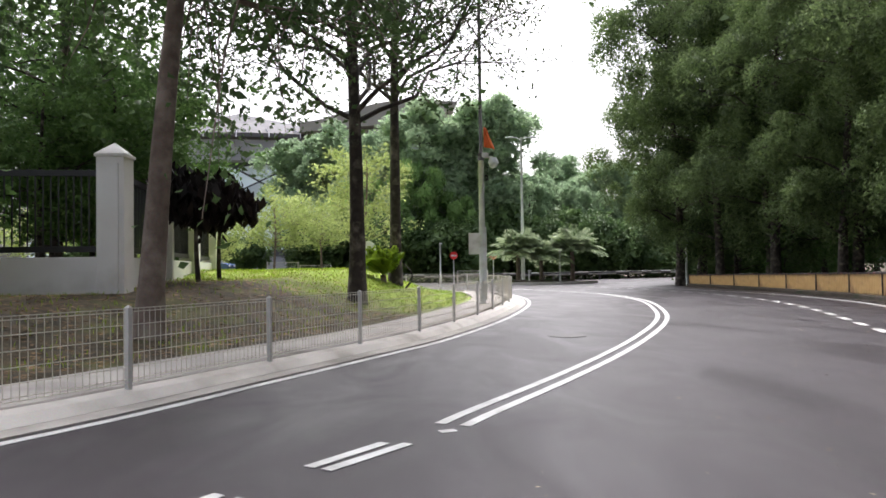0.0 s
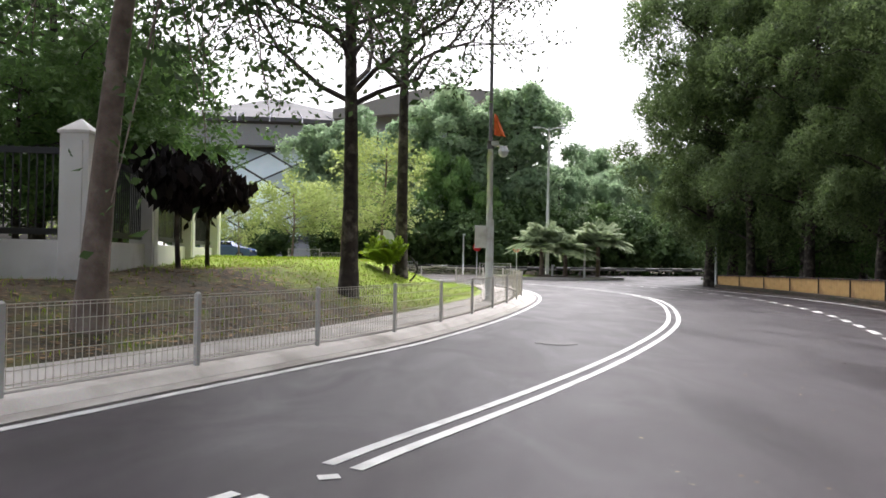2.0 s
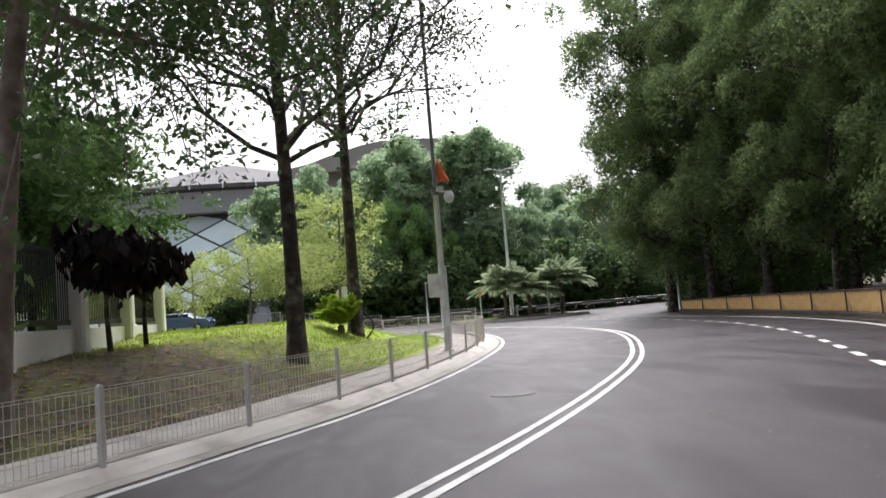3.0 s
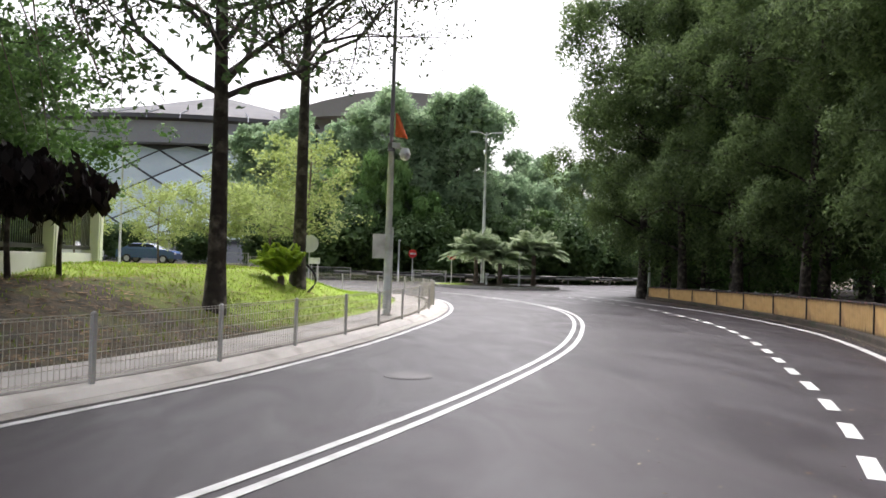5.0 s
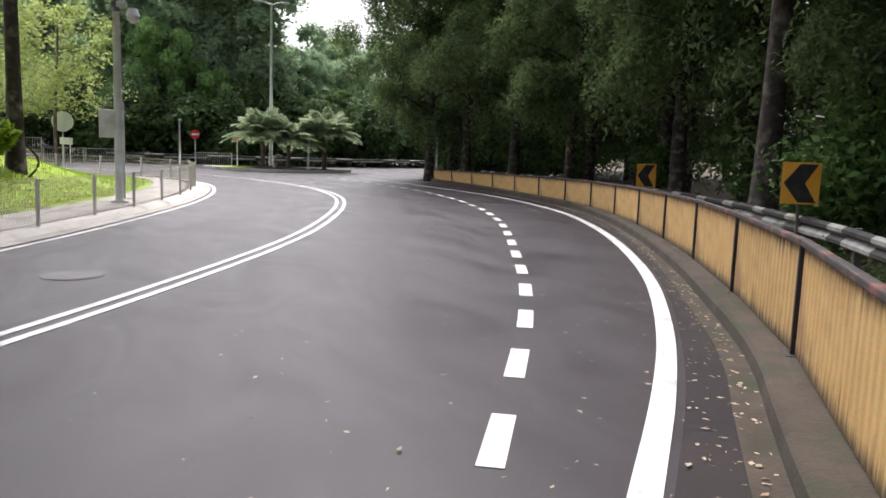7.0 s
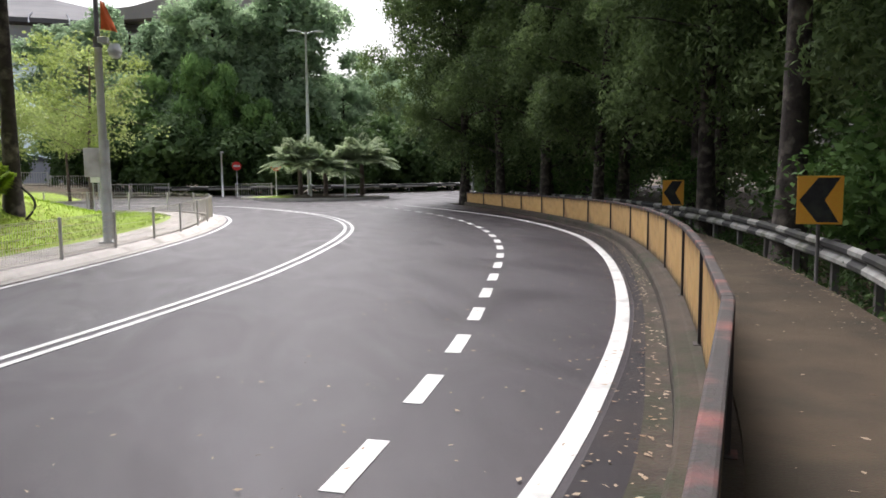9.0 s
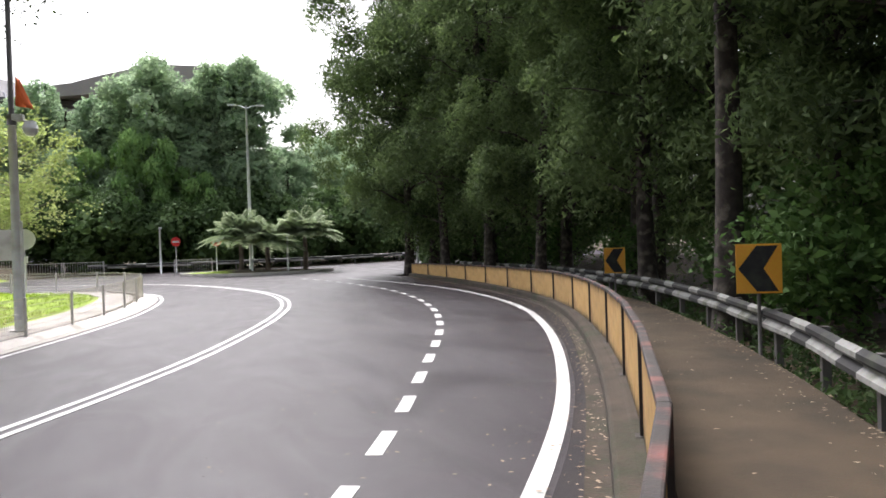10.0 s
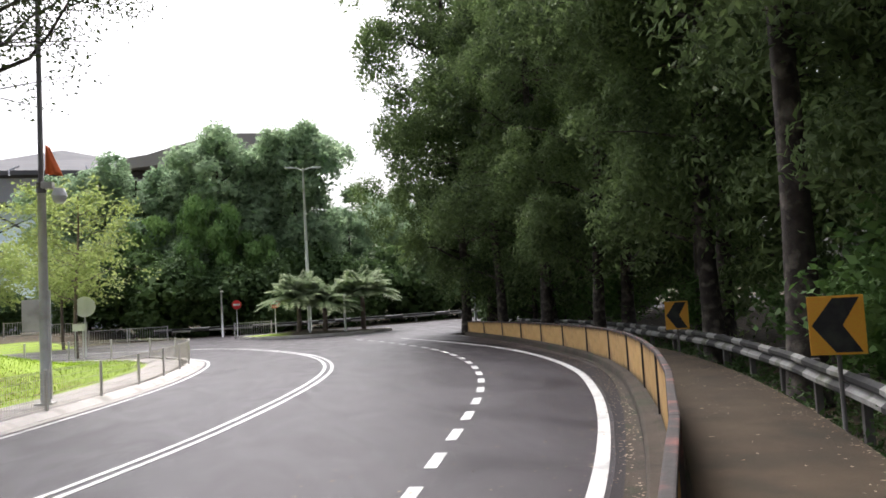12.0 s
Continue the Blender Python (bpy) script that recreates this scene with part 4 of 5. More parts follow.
def make_tree(x, y, spec, seed, label, turn=0):
    """A tree from trunk, limbs, twigs and leaves. spec: height, radius, crown base and width, and so on."""
    rng = np.random.default_rng(seed)
    h, r0 = spec["height"], spec["radius"]
    root = thing("tree", x, y, ground_z(x, y), label, "tree", spec.get("group", ""), turn)
    lean = np.array(spec.get("lean", (0, 0)))
    tz = np.linspace(0, 1, 12)
    tp = np.column_stack([lean[0] * tz + 0.012 * h * np.sin(tz * 5 + seed) * spec.get("bend", 1), lean[1] * tz + 0.01 * h * np.cos(tz * 4 + seed) * spec.get("bend", 1) - 0.01 * h * math.cos(seed) * spec.get("bend", 1), -0.3 + (h * spec.get("trunk_share", 0.88) + 0.3) * tz])
    tp[:, :2] -= tp[0, :2]
    tr = r0 * (1 - 0.8 * tz ** 0.8) + 0.02
    tr[0] = r0 * 1.45
    tr[1] = max(tr[1], r0 * 1.02)
    runs = [(tp, tr)]
    ends = []
    cb, cw = spec["crown_base"], spec["crown_width"]
    for i in range(spec["limbs"]):
        u = (i + rng.uniform(0, 0.8)) / spec["limbs"]
        z = cb + (h * 0.86 - cb) * u ** spec.get("limb_power", 1.0)
        k = np.interp(z, tp[:, 2], np.arange(12))
        a = np.array([np.interp(k, np.arange(12), tp[:, j]) for j in range(3)])
        ang = i * 2.4 + rng.uniform(-0.5, 0.5) + seed
        prof = spec["profile"](min(1, (z - cb) / (h - cb)))
        reach = cw * prof * rng.uniform(0.75, 1.1)
        rise = spec["rise"] * reach * rng.uniform(0.7, 1.3)
        b = a + np.array([math.cos(ang) * reach, math.sin(ang) * reach, rise])
        p = branch_path(rng, a, b, spec.get("sag", 0.0) * reach)
        rad = max(0.012, r0 * spec.get("limb_thick", 0.32) * (1 - 0.55 * u))
        runs.append((p, rad * (1 - 0.85 * np.linspace(0, 1, len(p)))))
        for j in range(spec["twigs"]):
            f = rng.uniform(0.25, 1.0)
            q = np.array([np.interp(f, np.linspace(0, 1, len(p)), p[:, m]) for m in range(3)])
            dirn = (b - a) / (np.linalg.norm(b - a) + 1e-6) + rng.normal(size=3) * 0.7
            e = q + dirn * reach * rng.uniform(0.15, 0.4)
            e[2] += spec.get("twig_drop", 0.0) * reach * rng.uniform(0.2, 1)
            if spec.get("twig_mesh", True):
                runs.append((np.array([q, (q + e) / 2 + rng.normal(size=3) * 0.05, e]), [rad * 0.3, rad * 0.2, rad * 0.08]))
            ends.append(((q + e) / 2, e))
    part("trunk", tubes("trunk", runs, spec["bark"], 7), None, root)
    ends = np.array(ends)
    n = spec["leaves"]
    pick = rng.integers(0, len(ends), n)
    facing = None
    leaf_size = spec["leaf"]
    if "billow" in spec:
        # rounded masses of foliage round each twig, fuller on top
        sizes = rng.uniform(0.6, 1.35, len(ends))
        pick = rng.choice(len(ends), n, p=sizes ** 2 / np.sum(sizes ** 2))
        facing = rng.normal(size=(n, 3))
        facing[:, 2] = np.where(facing[:, 2] < -0.3, -facing[:, 2] * rng.choice([1, 1, -1], n), facing[:, 2])
        facing /= np.linalg.norm(facing, axis=1)[:, None]
        rad = spec["billow"] * sizes[pick] * rng.uniform(0.55, 1.08, n) ** 0.6
        c = ends[pick].mean(axis=1) + facing * rad[:, None] * np.array([1, 1, spec.get("clump_z", 0.8)]) + rng.normal(size=(n, 3)) * 0.07
        # larger overlapping sprays inside each mass
        inner = rng.choice(n, int(n * spec.get("inner", 0.25)), replace=False)
        c = np.vstack([c, ends[pick[inner]].mean(axis=1) + facing[inner] * (spec["billow"] * sizes[pick[inner]] * rng.uniform(0.55, 0.8, len(inner)))[:, None] * np.array([1, 1, spec.get("clump_z", 0.8)])])
        facing = np.vstack([facing, facing[inner]])
        leaf_size = np.concatenate([np.full(n, leaf_size), np.full(len(inner), leaf_size * spec.get("inner_size", 2.4))])
    else:
        f = rng.uniform(0, 1, n)[:, None]
        spread = spec["clump"]
        c = ends[pick, 0] * (1 - f) + ends[pick, 1] * f + rng.normal(size=(n, 3)) * np.array([spread, spread, spread * spec.get("clump_z", 0.7)])
    part("crown", leaf_mesh("crown", c, leaf_size, spec.get("aspect", 0.5), spec.get("droop", 0.2), spec["mat"], rng, facing), None, root)
    return root


def round_profile(u):
    return 0.25 + 0.75 * math.sin(math.pi * min(1, 0.18 + 0.8 * u))


def cone_profile(u):
    return 0.2 + 0.8 * (1 - u) ** 0.7


def column_profile(u):
    return 0.35 + 0.65 * math.sin(math.pi * min(1, 0.25 + 0.7 * u)) ** 0.6


WOOD = dict(height=19, radius=0.24, crown_base=2.8, crown_width=3.5, limbs=24, twigs=3, rise=0.3, sag=0.08, twig_drop=-0.3, profile=column_profile, bark=DARKBARK, mat=LEAF_WOOD, leaves=34000, leaf=0.19, aspect=0.36, droop=0.4, billow=0.95, clump_z=1.2, inner=0.3, inner_size=1.5, clump=0.42, twig_mesh=False, group="trees of the wood")
THICK = dict(height=14, radius=0.2, crown_base=1.2, crown_width=3.4, limbs=26, twigs=4, rise=0.2, profile=round_profile, bark=DARKBARK, mat=LEAF_DARK, leaves=15000, leaf=0.19, aspect=0.5, droop=0.25, billow=0.85, inner=0.35, inner_size=1.5, clump=0.42, twig_mesh=False, group="trees of the wood")
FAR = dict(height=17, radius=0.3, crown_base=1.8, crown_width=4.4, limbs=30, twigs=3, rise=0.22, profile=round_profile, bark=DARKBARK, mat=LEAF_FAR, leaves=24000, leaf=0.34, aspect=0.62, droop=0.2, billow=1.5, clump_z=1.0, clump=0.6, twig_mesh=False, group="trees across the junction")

wood_a = make_tree(15.9, 49.8, dict(WOOD, crown_width=4.3, height=22, limbs=26, leaves=40000), 1, "tall dark green tree with drooping feathery foliage in the wood")
wood_b = make_tree(18.0, 43.0, dict(WOOD, height=22, crown_width=4.2, limbs=24, leaves=38000), 2, "tall dark green tree with drooping feathery foliage in the wood")
wood_c = make_tree(18.6, 37, dict(WOOD, height=17, crown_base=1.6, leaves=28000), 5, "tall dark green tree with drooping feathery foliage in the wood")
thick_a = make_tree(23.0, 40.0, THICK, 3, "dense dark leafy tree inside the wood")
thick_b = make_tree(24.0, 30.0, dict(THICK, height=12, crown_base=0.8), 4, "dense dark leafy tree inside the wood")
rng = np.random.default_rng(11)


def plant(src, x, y, scale, turn):
    m = pose(x, y, ground_z(x, y), 0, 0, turn) @ Matrix.Diagonal((scale, scale, scale * rng.uniform(0.92, 1.1), 1))
    return copy_thing(src, m)


for x, y, kind, s in ((18.2, 31.5, wood_b, 0.95), (17.6, 26.6, wood_a, 0.95), (16.8, 22.4, wood_c, 1.0), (16.2, 17.5, wood_b, 0.9), (15.0, 12.5, wood_a, 1.0), (13.5, 8, wood_c, 1.0),
                      (21.5, 47, wood_b, 1.05), (22.5, 24, wood_c, 1.1), (21.8, 18, wood_b, 1.05), (20.5, 12, wood_a, 1.1), (19.5, 5, wood_b, 1.0), (13.2, 2, wood_a, 1.0),
                      (25, 6, wood_a, 1.1), (25, 44, wood_c, 1.15),
                      (22, 55.5, wood_a, 1.1), (27, 52, wood_b, 1.1)):
    plant(kind, x, y, s, rng.uniform(0, 360))
# Entries with y under 9.5 are unseen, added to shade road and footway.
for x, y, src, k in ((11.6, 6.0, wood_b, 1.0), (9.5, 2.0, wood_a, 1.0), (7.0, -2.0, wood_b, 1.0), (16.6, 19.4, wood_b, 0.85), (15.2, 14.6, wood_a, 0.85), (17.6, 23.8, wood_a, 0.8), (17.2, 29.0, wood_c, 0.9), (14.6, 10.0, wood_c, 0.8), (10.6, 9.2, wood_a, 0.95), (9.4, 6.0, wood_c, 0.95), (16.9, 46.5, wood_b, 0.95), (17.4, 50.3, wood_c, 1.15), (16.4, 34.5, wood_a, 0.8), (16.9, 40.5, wood_c, 1.0)):
    plant(src, x, y, k, rng.uniform(0, 360))
for x, y, s in ((20.6, 33.8, 0.6), (19.6, 24.0, 0.6), (18.6, 19.4, 0.55), (19.0, 14.6, 0.6), (18.4, 9.5, 0.7), (23, 15, 0.5), (22.5, 8, 0.9), (20.6, 52.5, 0.75), (24.5, 49.5, 0.9),
                (28.5, 41, 0.7)):
    plant(thick_a if rng.random() < 0.5 else thick_b, x, y, s, rng.uniform(0, 360))

tall = make_tree(14.3, 22.4, dict(WOOD, height=19, radius=0.26, crown_base=7.5, limbs=18, leaves=15000, lean=(-0.7, 0.3), leaf=0.15), 6, "tall tree with a bare leaning dark trunk at the wood's edge")
plant(tall, 16.2, 27.8, 0.9, 130)
plant(tall, 13.3, 17.6, 0.85, 250)

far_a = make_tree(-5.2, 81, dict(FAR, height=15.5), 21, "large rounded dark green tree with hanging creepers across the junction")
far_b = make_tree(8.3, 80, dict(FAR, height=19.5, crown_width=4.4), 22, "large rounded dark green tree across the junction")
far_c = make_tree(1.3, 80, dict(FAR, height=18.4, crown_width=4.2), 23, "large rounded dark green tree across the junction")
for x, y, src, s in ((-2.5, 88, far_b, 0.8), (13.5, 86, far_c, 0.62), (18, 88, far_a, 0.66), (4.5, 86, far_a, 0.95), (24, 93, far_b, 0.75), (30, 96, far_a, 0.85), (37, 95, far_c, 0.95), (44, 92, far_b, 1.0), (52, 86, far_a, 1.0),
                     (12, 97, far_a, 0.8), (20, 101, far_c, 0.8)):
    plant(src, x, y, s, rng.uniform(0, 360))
# low undergrowth along the far side
creeper = make_tree(0.6, 75.5, dict(FAR, height=11.5, crown_base=2.0, crown_width=2.6, limbs=20, leaves=9000, mat=LEAF_CREEPER, droop=0.6, leaf=0.3, aspect=0.5, billow=0.75, clump_z=1.5), 24, "tree smothered in bright hanging creepers across the junction")
plant(creeper, -3.8, 76.5, 0.85, 80)
plant(creeper, 4.6, 76.5, 0.8, 200)
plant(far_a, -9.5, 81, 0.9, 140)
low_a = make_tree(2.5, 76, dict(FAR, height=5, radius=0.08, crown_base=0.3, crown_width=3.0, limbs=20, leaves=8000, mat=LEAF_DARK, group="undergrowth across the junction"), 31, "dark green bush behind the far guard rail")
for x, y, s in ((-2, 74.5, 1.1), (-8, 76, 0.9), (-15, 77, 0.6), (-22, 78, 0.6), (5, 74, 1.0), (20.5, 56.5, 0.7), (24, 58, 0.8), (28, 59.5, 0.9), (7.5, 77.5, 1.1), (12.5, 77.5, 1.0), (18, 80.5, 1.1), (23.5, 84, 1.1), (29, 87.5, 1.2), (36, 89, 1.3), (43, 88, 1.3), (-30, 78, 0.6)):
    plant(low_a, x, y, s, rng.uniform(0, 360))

# bright young trees by the lawn
LIME = dict(height=8.6, radius=0.09, crown_base=2.6, crown_width=2.6, limbs=24, twigs=7, rise=0.35, profile=round_profile, bark=BARK, mat=LEAF_LIME, leaves=4800, leaf=0.19, aspect=0.6, droop=0.15, clump=0.24, group="young lime-green trees")
lime_a = make_tree(-2.4, 49.5, LIME, 41, "young tree with airy lime-green leaves on the lawn")
lime_b = make_tree(-8.5, 55, dict(LIME, height=6.0), 42, "young tree with airy lime-green leaves on the lawn")
for x, y, src, s in ((-12.5, 58, lime_a, 0.8), (-16, 54, lime_b, 0.85), (-6, 61, lime_b, 1.05), (-19.5, 60, lime_a, 0.75), (-24, 57, lime_b, 0.9)):
    plant(src, x, y, s, rng.uniform(0, 360))

# roadside trees on the mound
ROADSIDE = dict(height=15, radius=0.2, crown_base=4.35, limb_power=1.4, crown_width=5.4, limbs=24, twigs=13, rise=0.95, sag=-0.05, profile=lambda u: 1.0 - 0.5 * u, bark=DARKBARK, mat=LEAF_SPARSE, leaves=26000, leaf=0.12, aspect=0.5, droop=0.35, clump=0.3, limb_thick=0.36, bend=0.4, group="roadside trees on the mound")
make_tree(-1.56, 25.45, ROADSIDE, 51, "slender dark-trunked tree with sparse leaves beside the footpath")
make_tree(-0.65, 31.86, dict(ROADSIDE, height=17, crown_base=5.9, lean=(0.4, 0)), 52, "slender dark-trunked tree with sparse leaves beside the footpath")
make_tree(-4.16, 18.01, dict(ROADSIDE, height=12.5, radius=0.19, crown_base=5.2, crown_width=5.4, limbs=30, rise=0.2, twig_drop=-0.35, lean=(1.0, 0.3), bark=BARK, mat=LEAF_DARK, leaves=31000, leaf=0.16, clump=0.32), 53, "leaning brown-trunked tree with a dense green crown on the mound")
# trees behind the wall
BEHIND = dict(height=9.5, radius=0.16, crown_base=1.6, crown_width=3.4, limbs=28, twigs=5, rise=0.2, profile=round_profile, bark=DARKBARK, mat=LEAF_MID, leaves=10000, leaf=0.2, aspect=0.55, droop=0.3, billow=0.7, inner=0.12, inner_size=1.6, clump=0.35, twig_mesh=False, group="trees behind the wall")
back_a = make_tree(-8.8, 25.5, BEHIND, 61, "dense dark green tree rising behind the white wall")
for x, y, s in ((-7.6, 26.2, 0.62), (-12.8, 23.8, 0.6), (-18.5, 23, 0.6), (-11.0, 29.5, 0.9), (-9.6, 33, 0.85), (-8.2, 23.6, 0.5), (-11.3, 22.6, 0.5), (-14.3, 22.2, 0.5), (-17.5, 22, 0.5), (-9.2, 28.6, 0.55), (-20.5, 21.8, 0.5), (-9.4, 31.5, 0.5)):
    plant(back_a, x, y, s, rng.uniform(0, 360))
# drooping maroon trees in front of the wall
MAROON = dict(height=2.45, radius=0.05, crown_base=1.45, crown_width=1.1, limbs=12, twigs=6, rise=0.25, profile=round_profile, bark=DARKBARK, mat=LEAF_MAROON, leaves=1500, leaf=0.38, aspect=0.5, droop=0.65, clump=0.18, group="maroon trees by the wall")
make_tree(-5.0, 24.0, dict(MAROON, crown_width=0.5, leaves=900), 71, "small tree with drooping dark maroon leaves by the wall")
make_tree(-5.1, 26.4, dict(MAROON, crown_width=0.6, leaves=900), 72, "small tree with drooping dark maroon leaves by the wall")
# sunlit shrubs below the chevron sign
SHRUB = dict(height=1.9, radius=0.03, crown_base=0.2, crown_width=1.0, limbs=14, twigs=6, rise=0.5, profile=round_profile, bark=DARKBARK, mat=LEAF_MID, leaves=2200, leaf=0.16, aspect=0.5, droop=0.2, clump=0.18, group="shrubs along the guard rail")
shrub = make_tree(14.5, 20.9, SHRUB, 81, "leafy green shrub growing over the guard rail")
for x, y, s in ((-7.9, 18.6, 1.1), (-9.2, 18.4, 1.25), (15.0, 20.4, 1.2), (14.9, 18.6, 0.9), (15.9, 22.6, 0.9), (13.6, 15.6, 0.8), (17.0, 25.6, 0.9), (18.2, 31.5, 1.0), (18.8, 38, 1.1), (18.6, 43, 1.2)):
    plant(shrub, x, y, s, rng.uniform(0, 360))


# ---- palms ----
def palm(x, y, h, fronds, length, seed, label, stem=0.14, leaf=None, lowest=0.55):
    rg = np.random.default_rng(seed)
    root = thing("palm", x, y, max(ground_z(x, y), 0), label, "palm", "palms at the junction")
    part("trunk", tubes("trunk", [([(0, 0, -0.1), (0.03, 0, h * 0.5), (0, 0, h)], [stem * 1.3, stem, stem * 0.9])], BARK, 10), None, root)
    for i in range(fronds):
        a = i * 2.4 + rg.uniform(-0.2, 0.2)
        up = rg.uniform(lowest, 1.42)
        u = np.linspace(0, 1, 9)
        out = length * (u * math.cos(up) + 0.15 * u * u)
        zz = h + length * (math.sin(up) * u - 0.75 * u * u * math.cos(up) - 0.1 * u * u)
        mid = np.column_stack([out * math.cos(a), out * math.sin(a), zz])
        v, f = tube_data(mid, 0.018 * (1 - 0.8 * u) + 0.003, 4)
        v = [tuple(p) for p in v]
        side = np.array([-math.sin(a), math.cos(a), 0])
        for k in range(26):
            s = 0.12 + 0.86 * k / 25
            p = np.array([np.interp(s, u, mid[:, m]) for m in range(3)])
            d = np.array([math.cos(a), math.sin(a), 0])
            ll = length * 0.3 * math.sin(math.pi * (0.12 + 0.8 * s)) + 0.04
            for sg in (-1, 1):
                tip = p + (side * sg * 0.85 + d * 0.45 + np.array([0, 0, -0.25 + rg.uniform(-0.15, 0.1)])) * ll
                b = len(v)
                w = d * 0.045
                v += [tuple(p - w), tuple(p + w), tuple((p + tip) / 2 + w * 0.9 + np.array([0, 0, 0.03])), tuple(tip), tuple((p + tip) / 2 - w * 0.9 + np.array([0, 0, 0.03]))]
                f.append((b, b + 1, b + 2, b + 3, b + 4))
        part("frond", mesh_from("frond", v, f, [leaf or LEAF_PALM]), None, root)
    return root


palm(7.7, 58.2, 2.0, 42, 2.6, 1, "bushy grey-green palm on the junction island")
palm(9.2, 57.6, 1.6, 38, 2.4, 2, "bushy grey-green palm on the junction island")
palm(11.56, 58.4, 2.2, 42, 2.6, 3, "bushy grey-green palm on the junction island")
palm(-1.05, 31.1, 0.2, 18, 1.25, 4, "low upright bright green cycad beside a tree on the lawn", 0.1, GRASSBLADE, 0.95)

# junction island
isl = spline([(4.2, 59.6), (6, 56.9), (9, 55.6), (12, 56.6), (13, 58.4), (9, 60.2), (6, 61.2), (4.2, 59.6)], 0.5)
iv = [(x, y, 0.14) for x, y in isl[:-1]]
k = len(iv)
iv += [(x, y, -0.05) for x, y in isl[:-1]] + [(8, 58.5, 0.3)]
structure("island", mesh_from("island", iv, [(i, (i + 1) % k, 2 * k) for i in range(k)] + [(i + k, (i + 1) % k + k, (i + 1) % k, i) for i in range(k)], [GROUND]), "low grassy traffic island with pale kerb", "traffic island")
structure("kerb_island", sweep("kerb_island", isl, [(-0.08, -0.05), (-0.08, 0.16), (0.08, 0.16), (0.08, -0.05)], CONCRETE, close=True), "pale kerb round the traffic island", "kerb")

# barrier on the far side
for x, y, w, t in ((4.9, 61.8, 2.3, 8), (-4.5, 65.5, 2.4, 0), (-7.0, 65.5, 2.4, 0), (-2.0, 65.6, 2.4, 0), (-9.5, 65.4, 2.4, 0)):
    root = thing("pedestrian_barrier", x, y, max(0.0, ground_z(x, y)), "grey galvanised pedestrian barrier of thin upright bars", "barrier", "pedestrian barriers at the junction", t)
    for d in (-w / 2, w / 2):
        part("post", boxed(0.05, 0.05, 1.0, 0, d, 0, 0.5), GALV, root)
    for z in (0.15, 0.95):
        part("rail", boxed(w - 0.05, 0.035, 0.035, 0, 0, 0, z), GALV, root)
    bars = bpy.data.meshes.new("bar")
    b2 = boxed(0.016, 0.016, 0.78, 0, 0, 0, 0.55)
    b2.to_mesh(bars)
    b2.free()
    bars.materials.append(GALV)
    for i in range(16):
        part("bar", bars, None, root).matrix_basis = pose(-w / 2 + (i + 0.5) * w / 16, 0, 0)


# ---- parked cars ----
def car(x, y, turn, paint, label):
    root = thing("car", x, y, ground_z(x, y) , label, "car", "parked cars beyond the lawn", turn)
    prof = [(-2.1, 0.35), (-2.15, 0.75), (-1.95, 0.95), (-1.0, 1.05), (-0.3, 1.45), (1.0, 1.47), (1.75, 1.05), (2.1, 0.98), (2.15, 0.4)]
    b2 = bmesh.new()
    cols = []
    for yy, k in ((-0.85, 0.97), (-0.6, 1.0), (0.6, 1.0), (0.85, 0.97)):
        cols.append([b2.verts.new((px, yy * (0.86 if pz > 1.2 else 1), 0.35 + (pz - 0.35) * k)) for px, pz in prof])
    for i in range(3):
        for j in range(len(prof)):
            q = (j + 1) % len(prof)
            b2.faces.new((cols[i][j], cols[i][q], cols[i + 1][q], cols[i + 1][j]))
    b2.faces.new(cols[0])
    b2.faces.new(cols[3][::-1])
    bmesh.ops.recalc_face_normals(b2, faces=b2.faces)
    part("body", b2, paint, root)
    for sg in (-1, 1):
        part("side_window", boxed(1.9, 0.02, 0.3, 0.005, 0.3, sg * 0.8, 1.22), CARGLASS, root)
    for wx in (-1.35, 1.3):
        for sg in (-1, 1):
            w2 = bmesh.new()
            bmesh.ops.create_cone(w2, cap_ends=True, segments=20, radius1=0.32, radius2=0.32, depth=0.22, matrix=pose(wx, sg * 0.78, 0.32, 90))
            wheel = part("wheel", w2, TYRE, root)
            w2 = bmesh.new()
            bmesh.ops.create_cone(w2, cap_ends=True, segments=16, radius1=0.2, radius2=0.2, depth=0.24, matrix=pose(wx, sg * 0.78, 0.32, 90))
            part("rim", w2, GALV, wheel)
    for sg in (-1, 1):
        part("headlight", boxed(0.06, 0.35, 0.14, 0.02, -2.12, sg * 0.6, 0.75), LAMPGLASS, root)
    return root


car(-15.6, 66, 175, CARBLUE, "blue parked car half hidden behind the lawn")
car(-21.5, 66.5, 178, CARWHITE, "white parked car half hidden behind the lawn")

# ---- manhole, leaves and grass ----
cover = thing("manhole_cover", 2.31, 19.55, 0.002, "round worn manhole cover set flush in the asphalt", "manhole cover")
bm = bmesh.new()
bmesh.ops.create_cone(bm, cap_ends=True, segments=36, radius1=0.33, radius2=0.325, depth=0.012)
part("frame", bm, CASTIRON, cover)
bm = bmesh.new()
bmesh.ops.create_cone(bm, cap_ends=True, segments=36, radius1=0.28, radius2=0.28, depth=0.018)
part("lid", bm, CASTIRON, cover)

rng = np.random.default_rng(5)


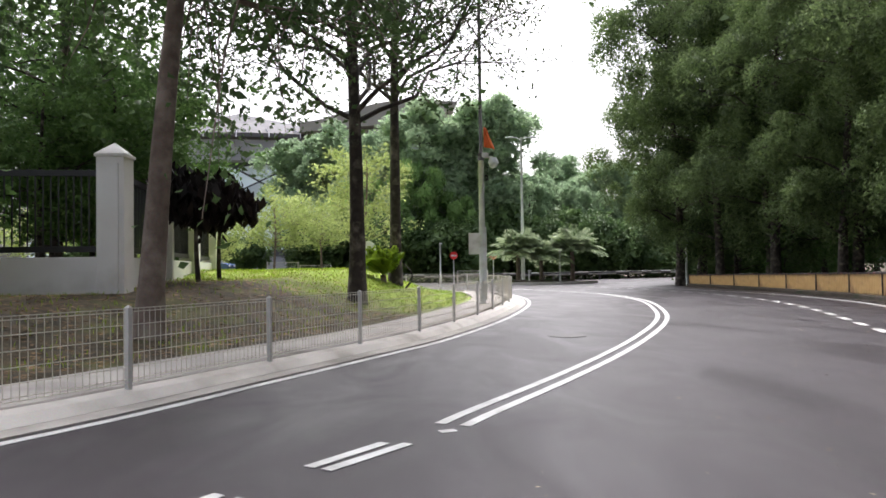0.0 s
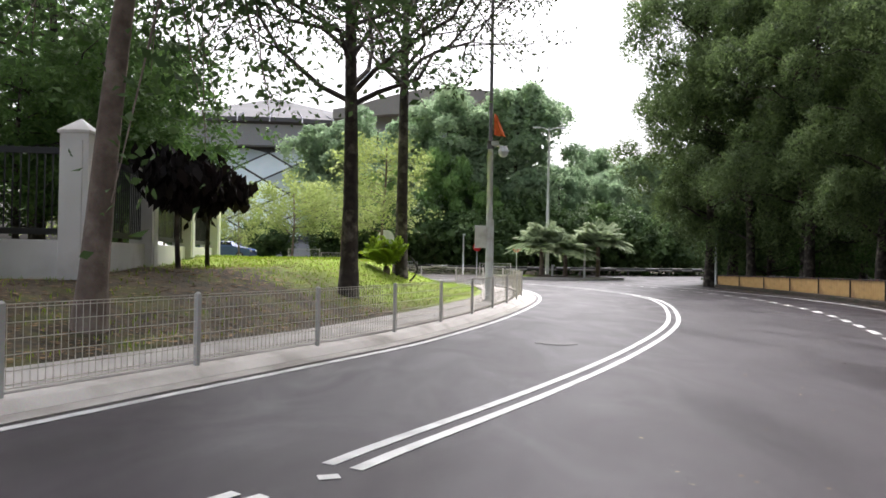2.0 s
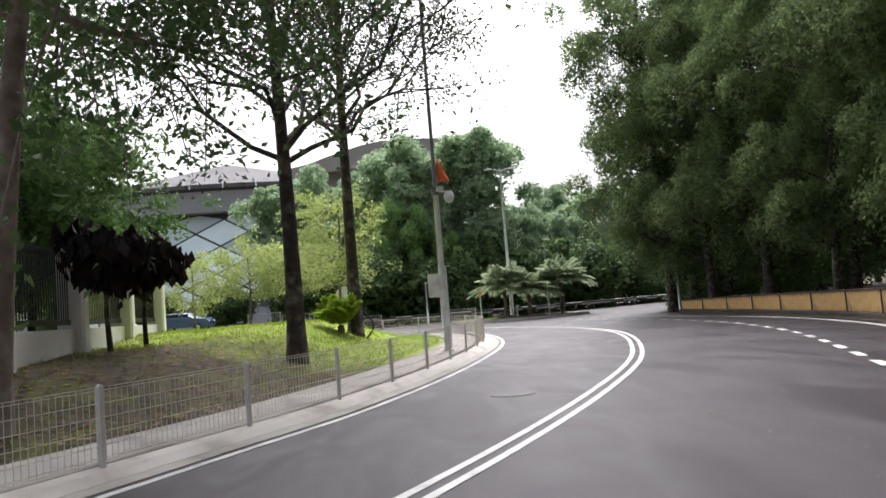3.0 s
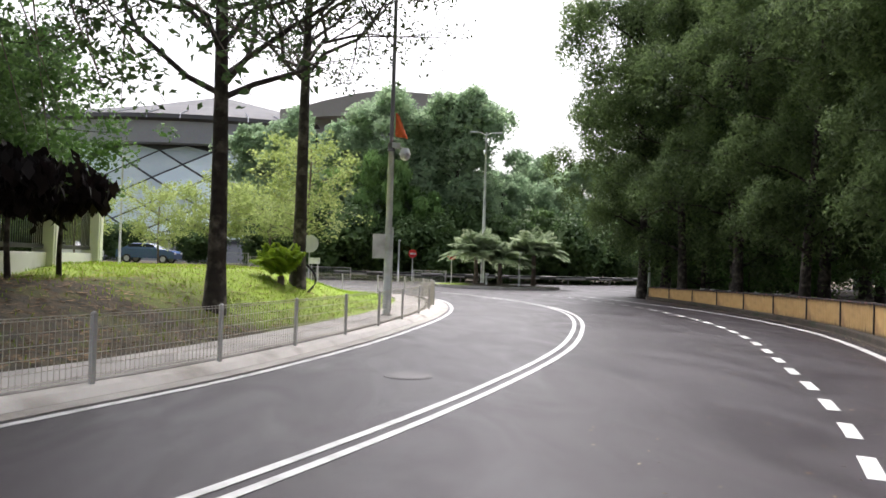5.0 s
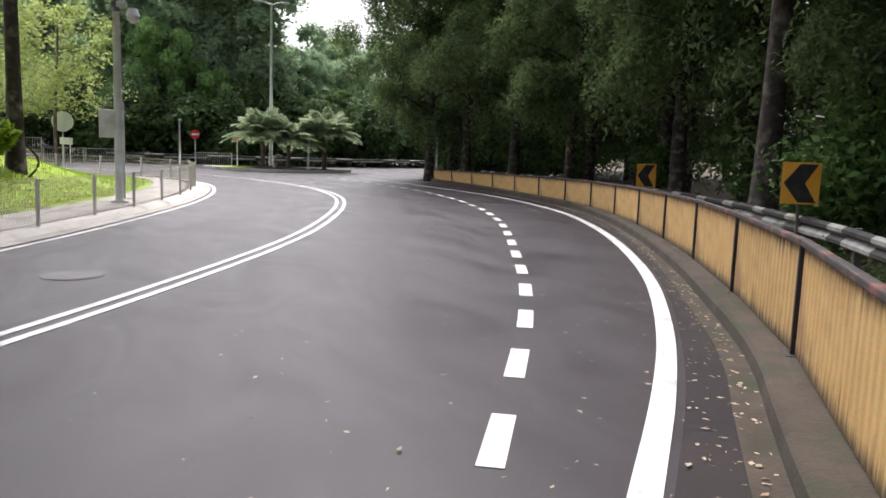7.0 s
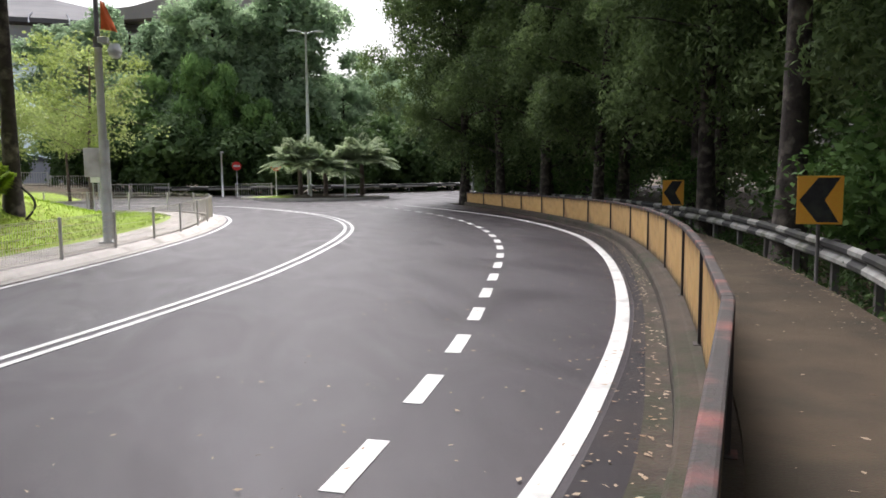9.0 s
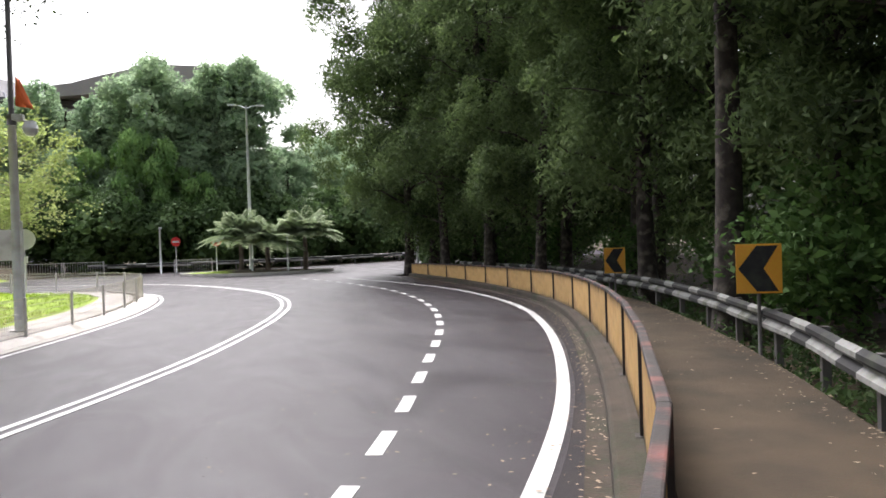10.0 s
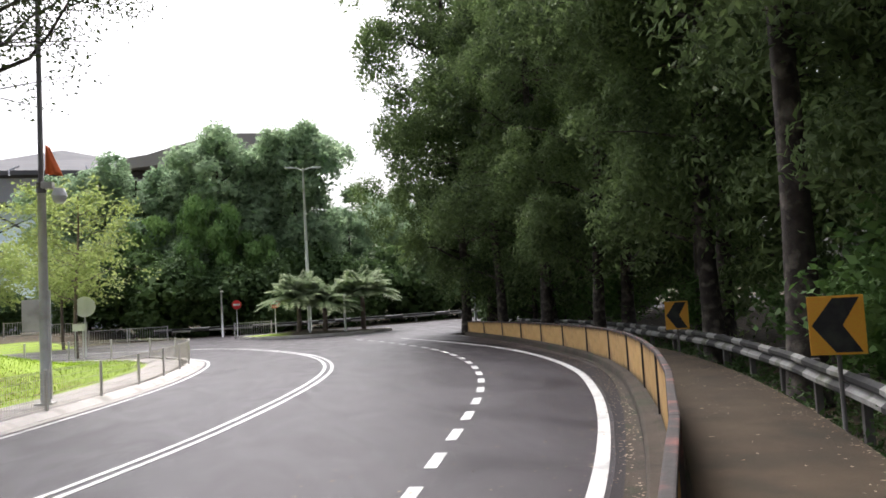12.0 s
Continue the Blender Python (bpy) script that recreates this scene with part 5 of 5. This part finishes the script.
def litter(name, pts, size, label, mat=LITTER):
    c = np.array(pts)
    c[:, 2] += size * 0.1
    me2 = leaf_mesh(name, c, size, 0.6, 0.0, mat, rng)
    co = np.empty(len(me2.vertices) * 3)
    me2.vertices.foreach_get("co", co)
    co = co.reshape(-1, 4, 3)
    co[:, :, 2] = c[:, None, 2] + (co[:, :, 2] - c[:, None, 2]) * 0.12
    me2.vertices.foreach_set("co", co.reshape(-1))
    me2.update()
    tagged(new(name, me2), label, "fallen leaves", kind="stuff")


pts = []
total = lengths(FENCE)[-1]
for i in range(2300):
    s = rng.uniform(8, total)
    p, a = at_length(FENCE, s)
    d = 0.28 + abs(rng.normal()) * 0.3 if rng.random() < 0.62 else rng.uniform(0.3, 1.0) ** 2 * 4.2
    pts.append((p[0] - math.sin(a) * d, p[1] + math.cos(a) * d, 0.012))
litter("fallen_leaves", pts, 0.052, "dry brown and yellow leaves on the asphalt and gutter")
pts = []
for i in range(1600):
    s = rng.uniform(8, total)
    p, a = at_length(FENCE, s)
    d = -1.74 + abs(rng.normal()) * 0.2 if rng.random() < 0.8 else -rng.uniform(0.3, 1.7)
    pts.append((p[0] - math.sin(a) * d, p[1] + math.cos(a) * d, 0.2))
litter("fallen_leaves", pts, 0.05, "dry brown leaves on the footway")
pts = []
while len(pts) < 17000:
    x, y = rng.uniform(-14, 3), rng.uniform(8, 34)
    if left_distance(x, y) > 2.0:
        pts.append((x, y, ground_z(x, y) + 0.01))
litter("fallen_leaves", pts, 0.13, "dry brown leaves lying on the mound", MOUNDLEAF)
pts = []
while len(pts) < 36000:
    x, y = rng.uniform(-14, 4), rng.uniform(12, 46)
    if left_distance(x, y) > 2.05 and rng.random() < smoothstep(23, 29, y) * 0.95 + 0.16:
        pts.append((x, y, ground_z(x, y) + 0.03))
me2 = leaf_mesh("grass", np.array(pts), 0.1, 0.16, -0.75, GRASSBLADE, rng)
tagged(new("grass", me2), "short bright green grass on the mound", "grass", kind="stuff")
pts = []
while len(pts) < 15000:
    s0 = rng.uniform(6, total)
    p, a = at_length(FENCE, s0)
    d = -rng.uniform(1.82, 3.4)
    x, y = p[0] - math.sin(a) * d, p[1] + math.cos(a) * d
    tall = 0.6 * max(0.0, noise.noise((x * 1.3, y * 1.3, 3.0)) + 0.35)
    pts.append((x, y, ground_z(x, y) + 0.04 + rng.uniform(0, 1) * tall))
me2 = leaf_mesh("weeds", np.array(pts), 0.11, 0.4, -0.3, LEAF_DARK, rng)
tagged(new("weeds", me2), "low dark weeds along the foot of the guard rail", "weeds", kind="stuff")
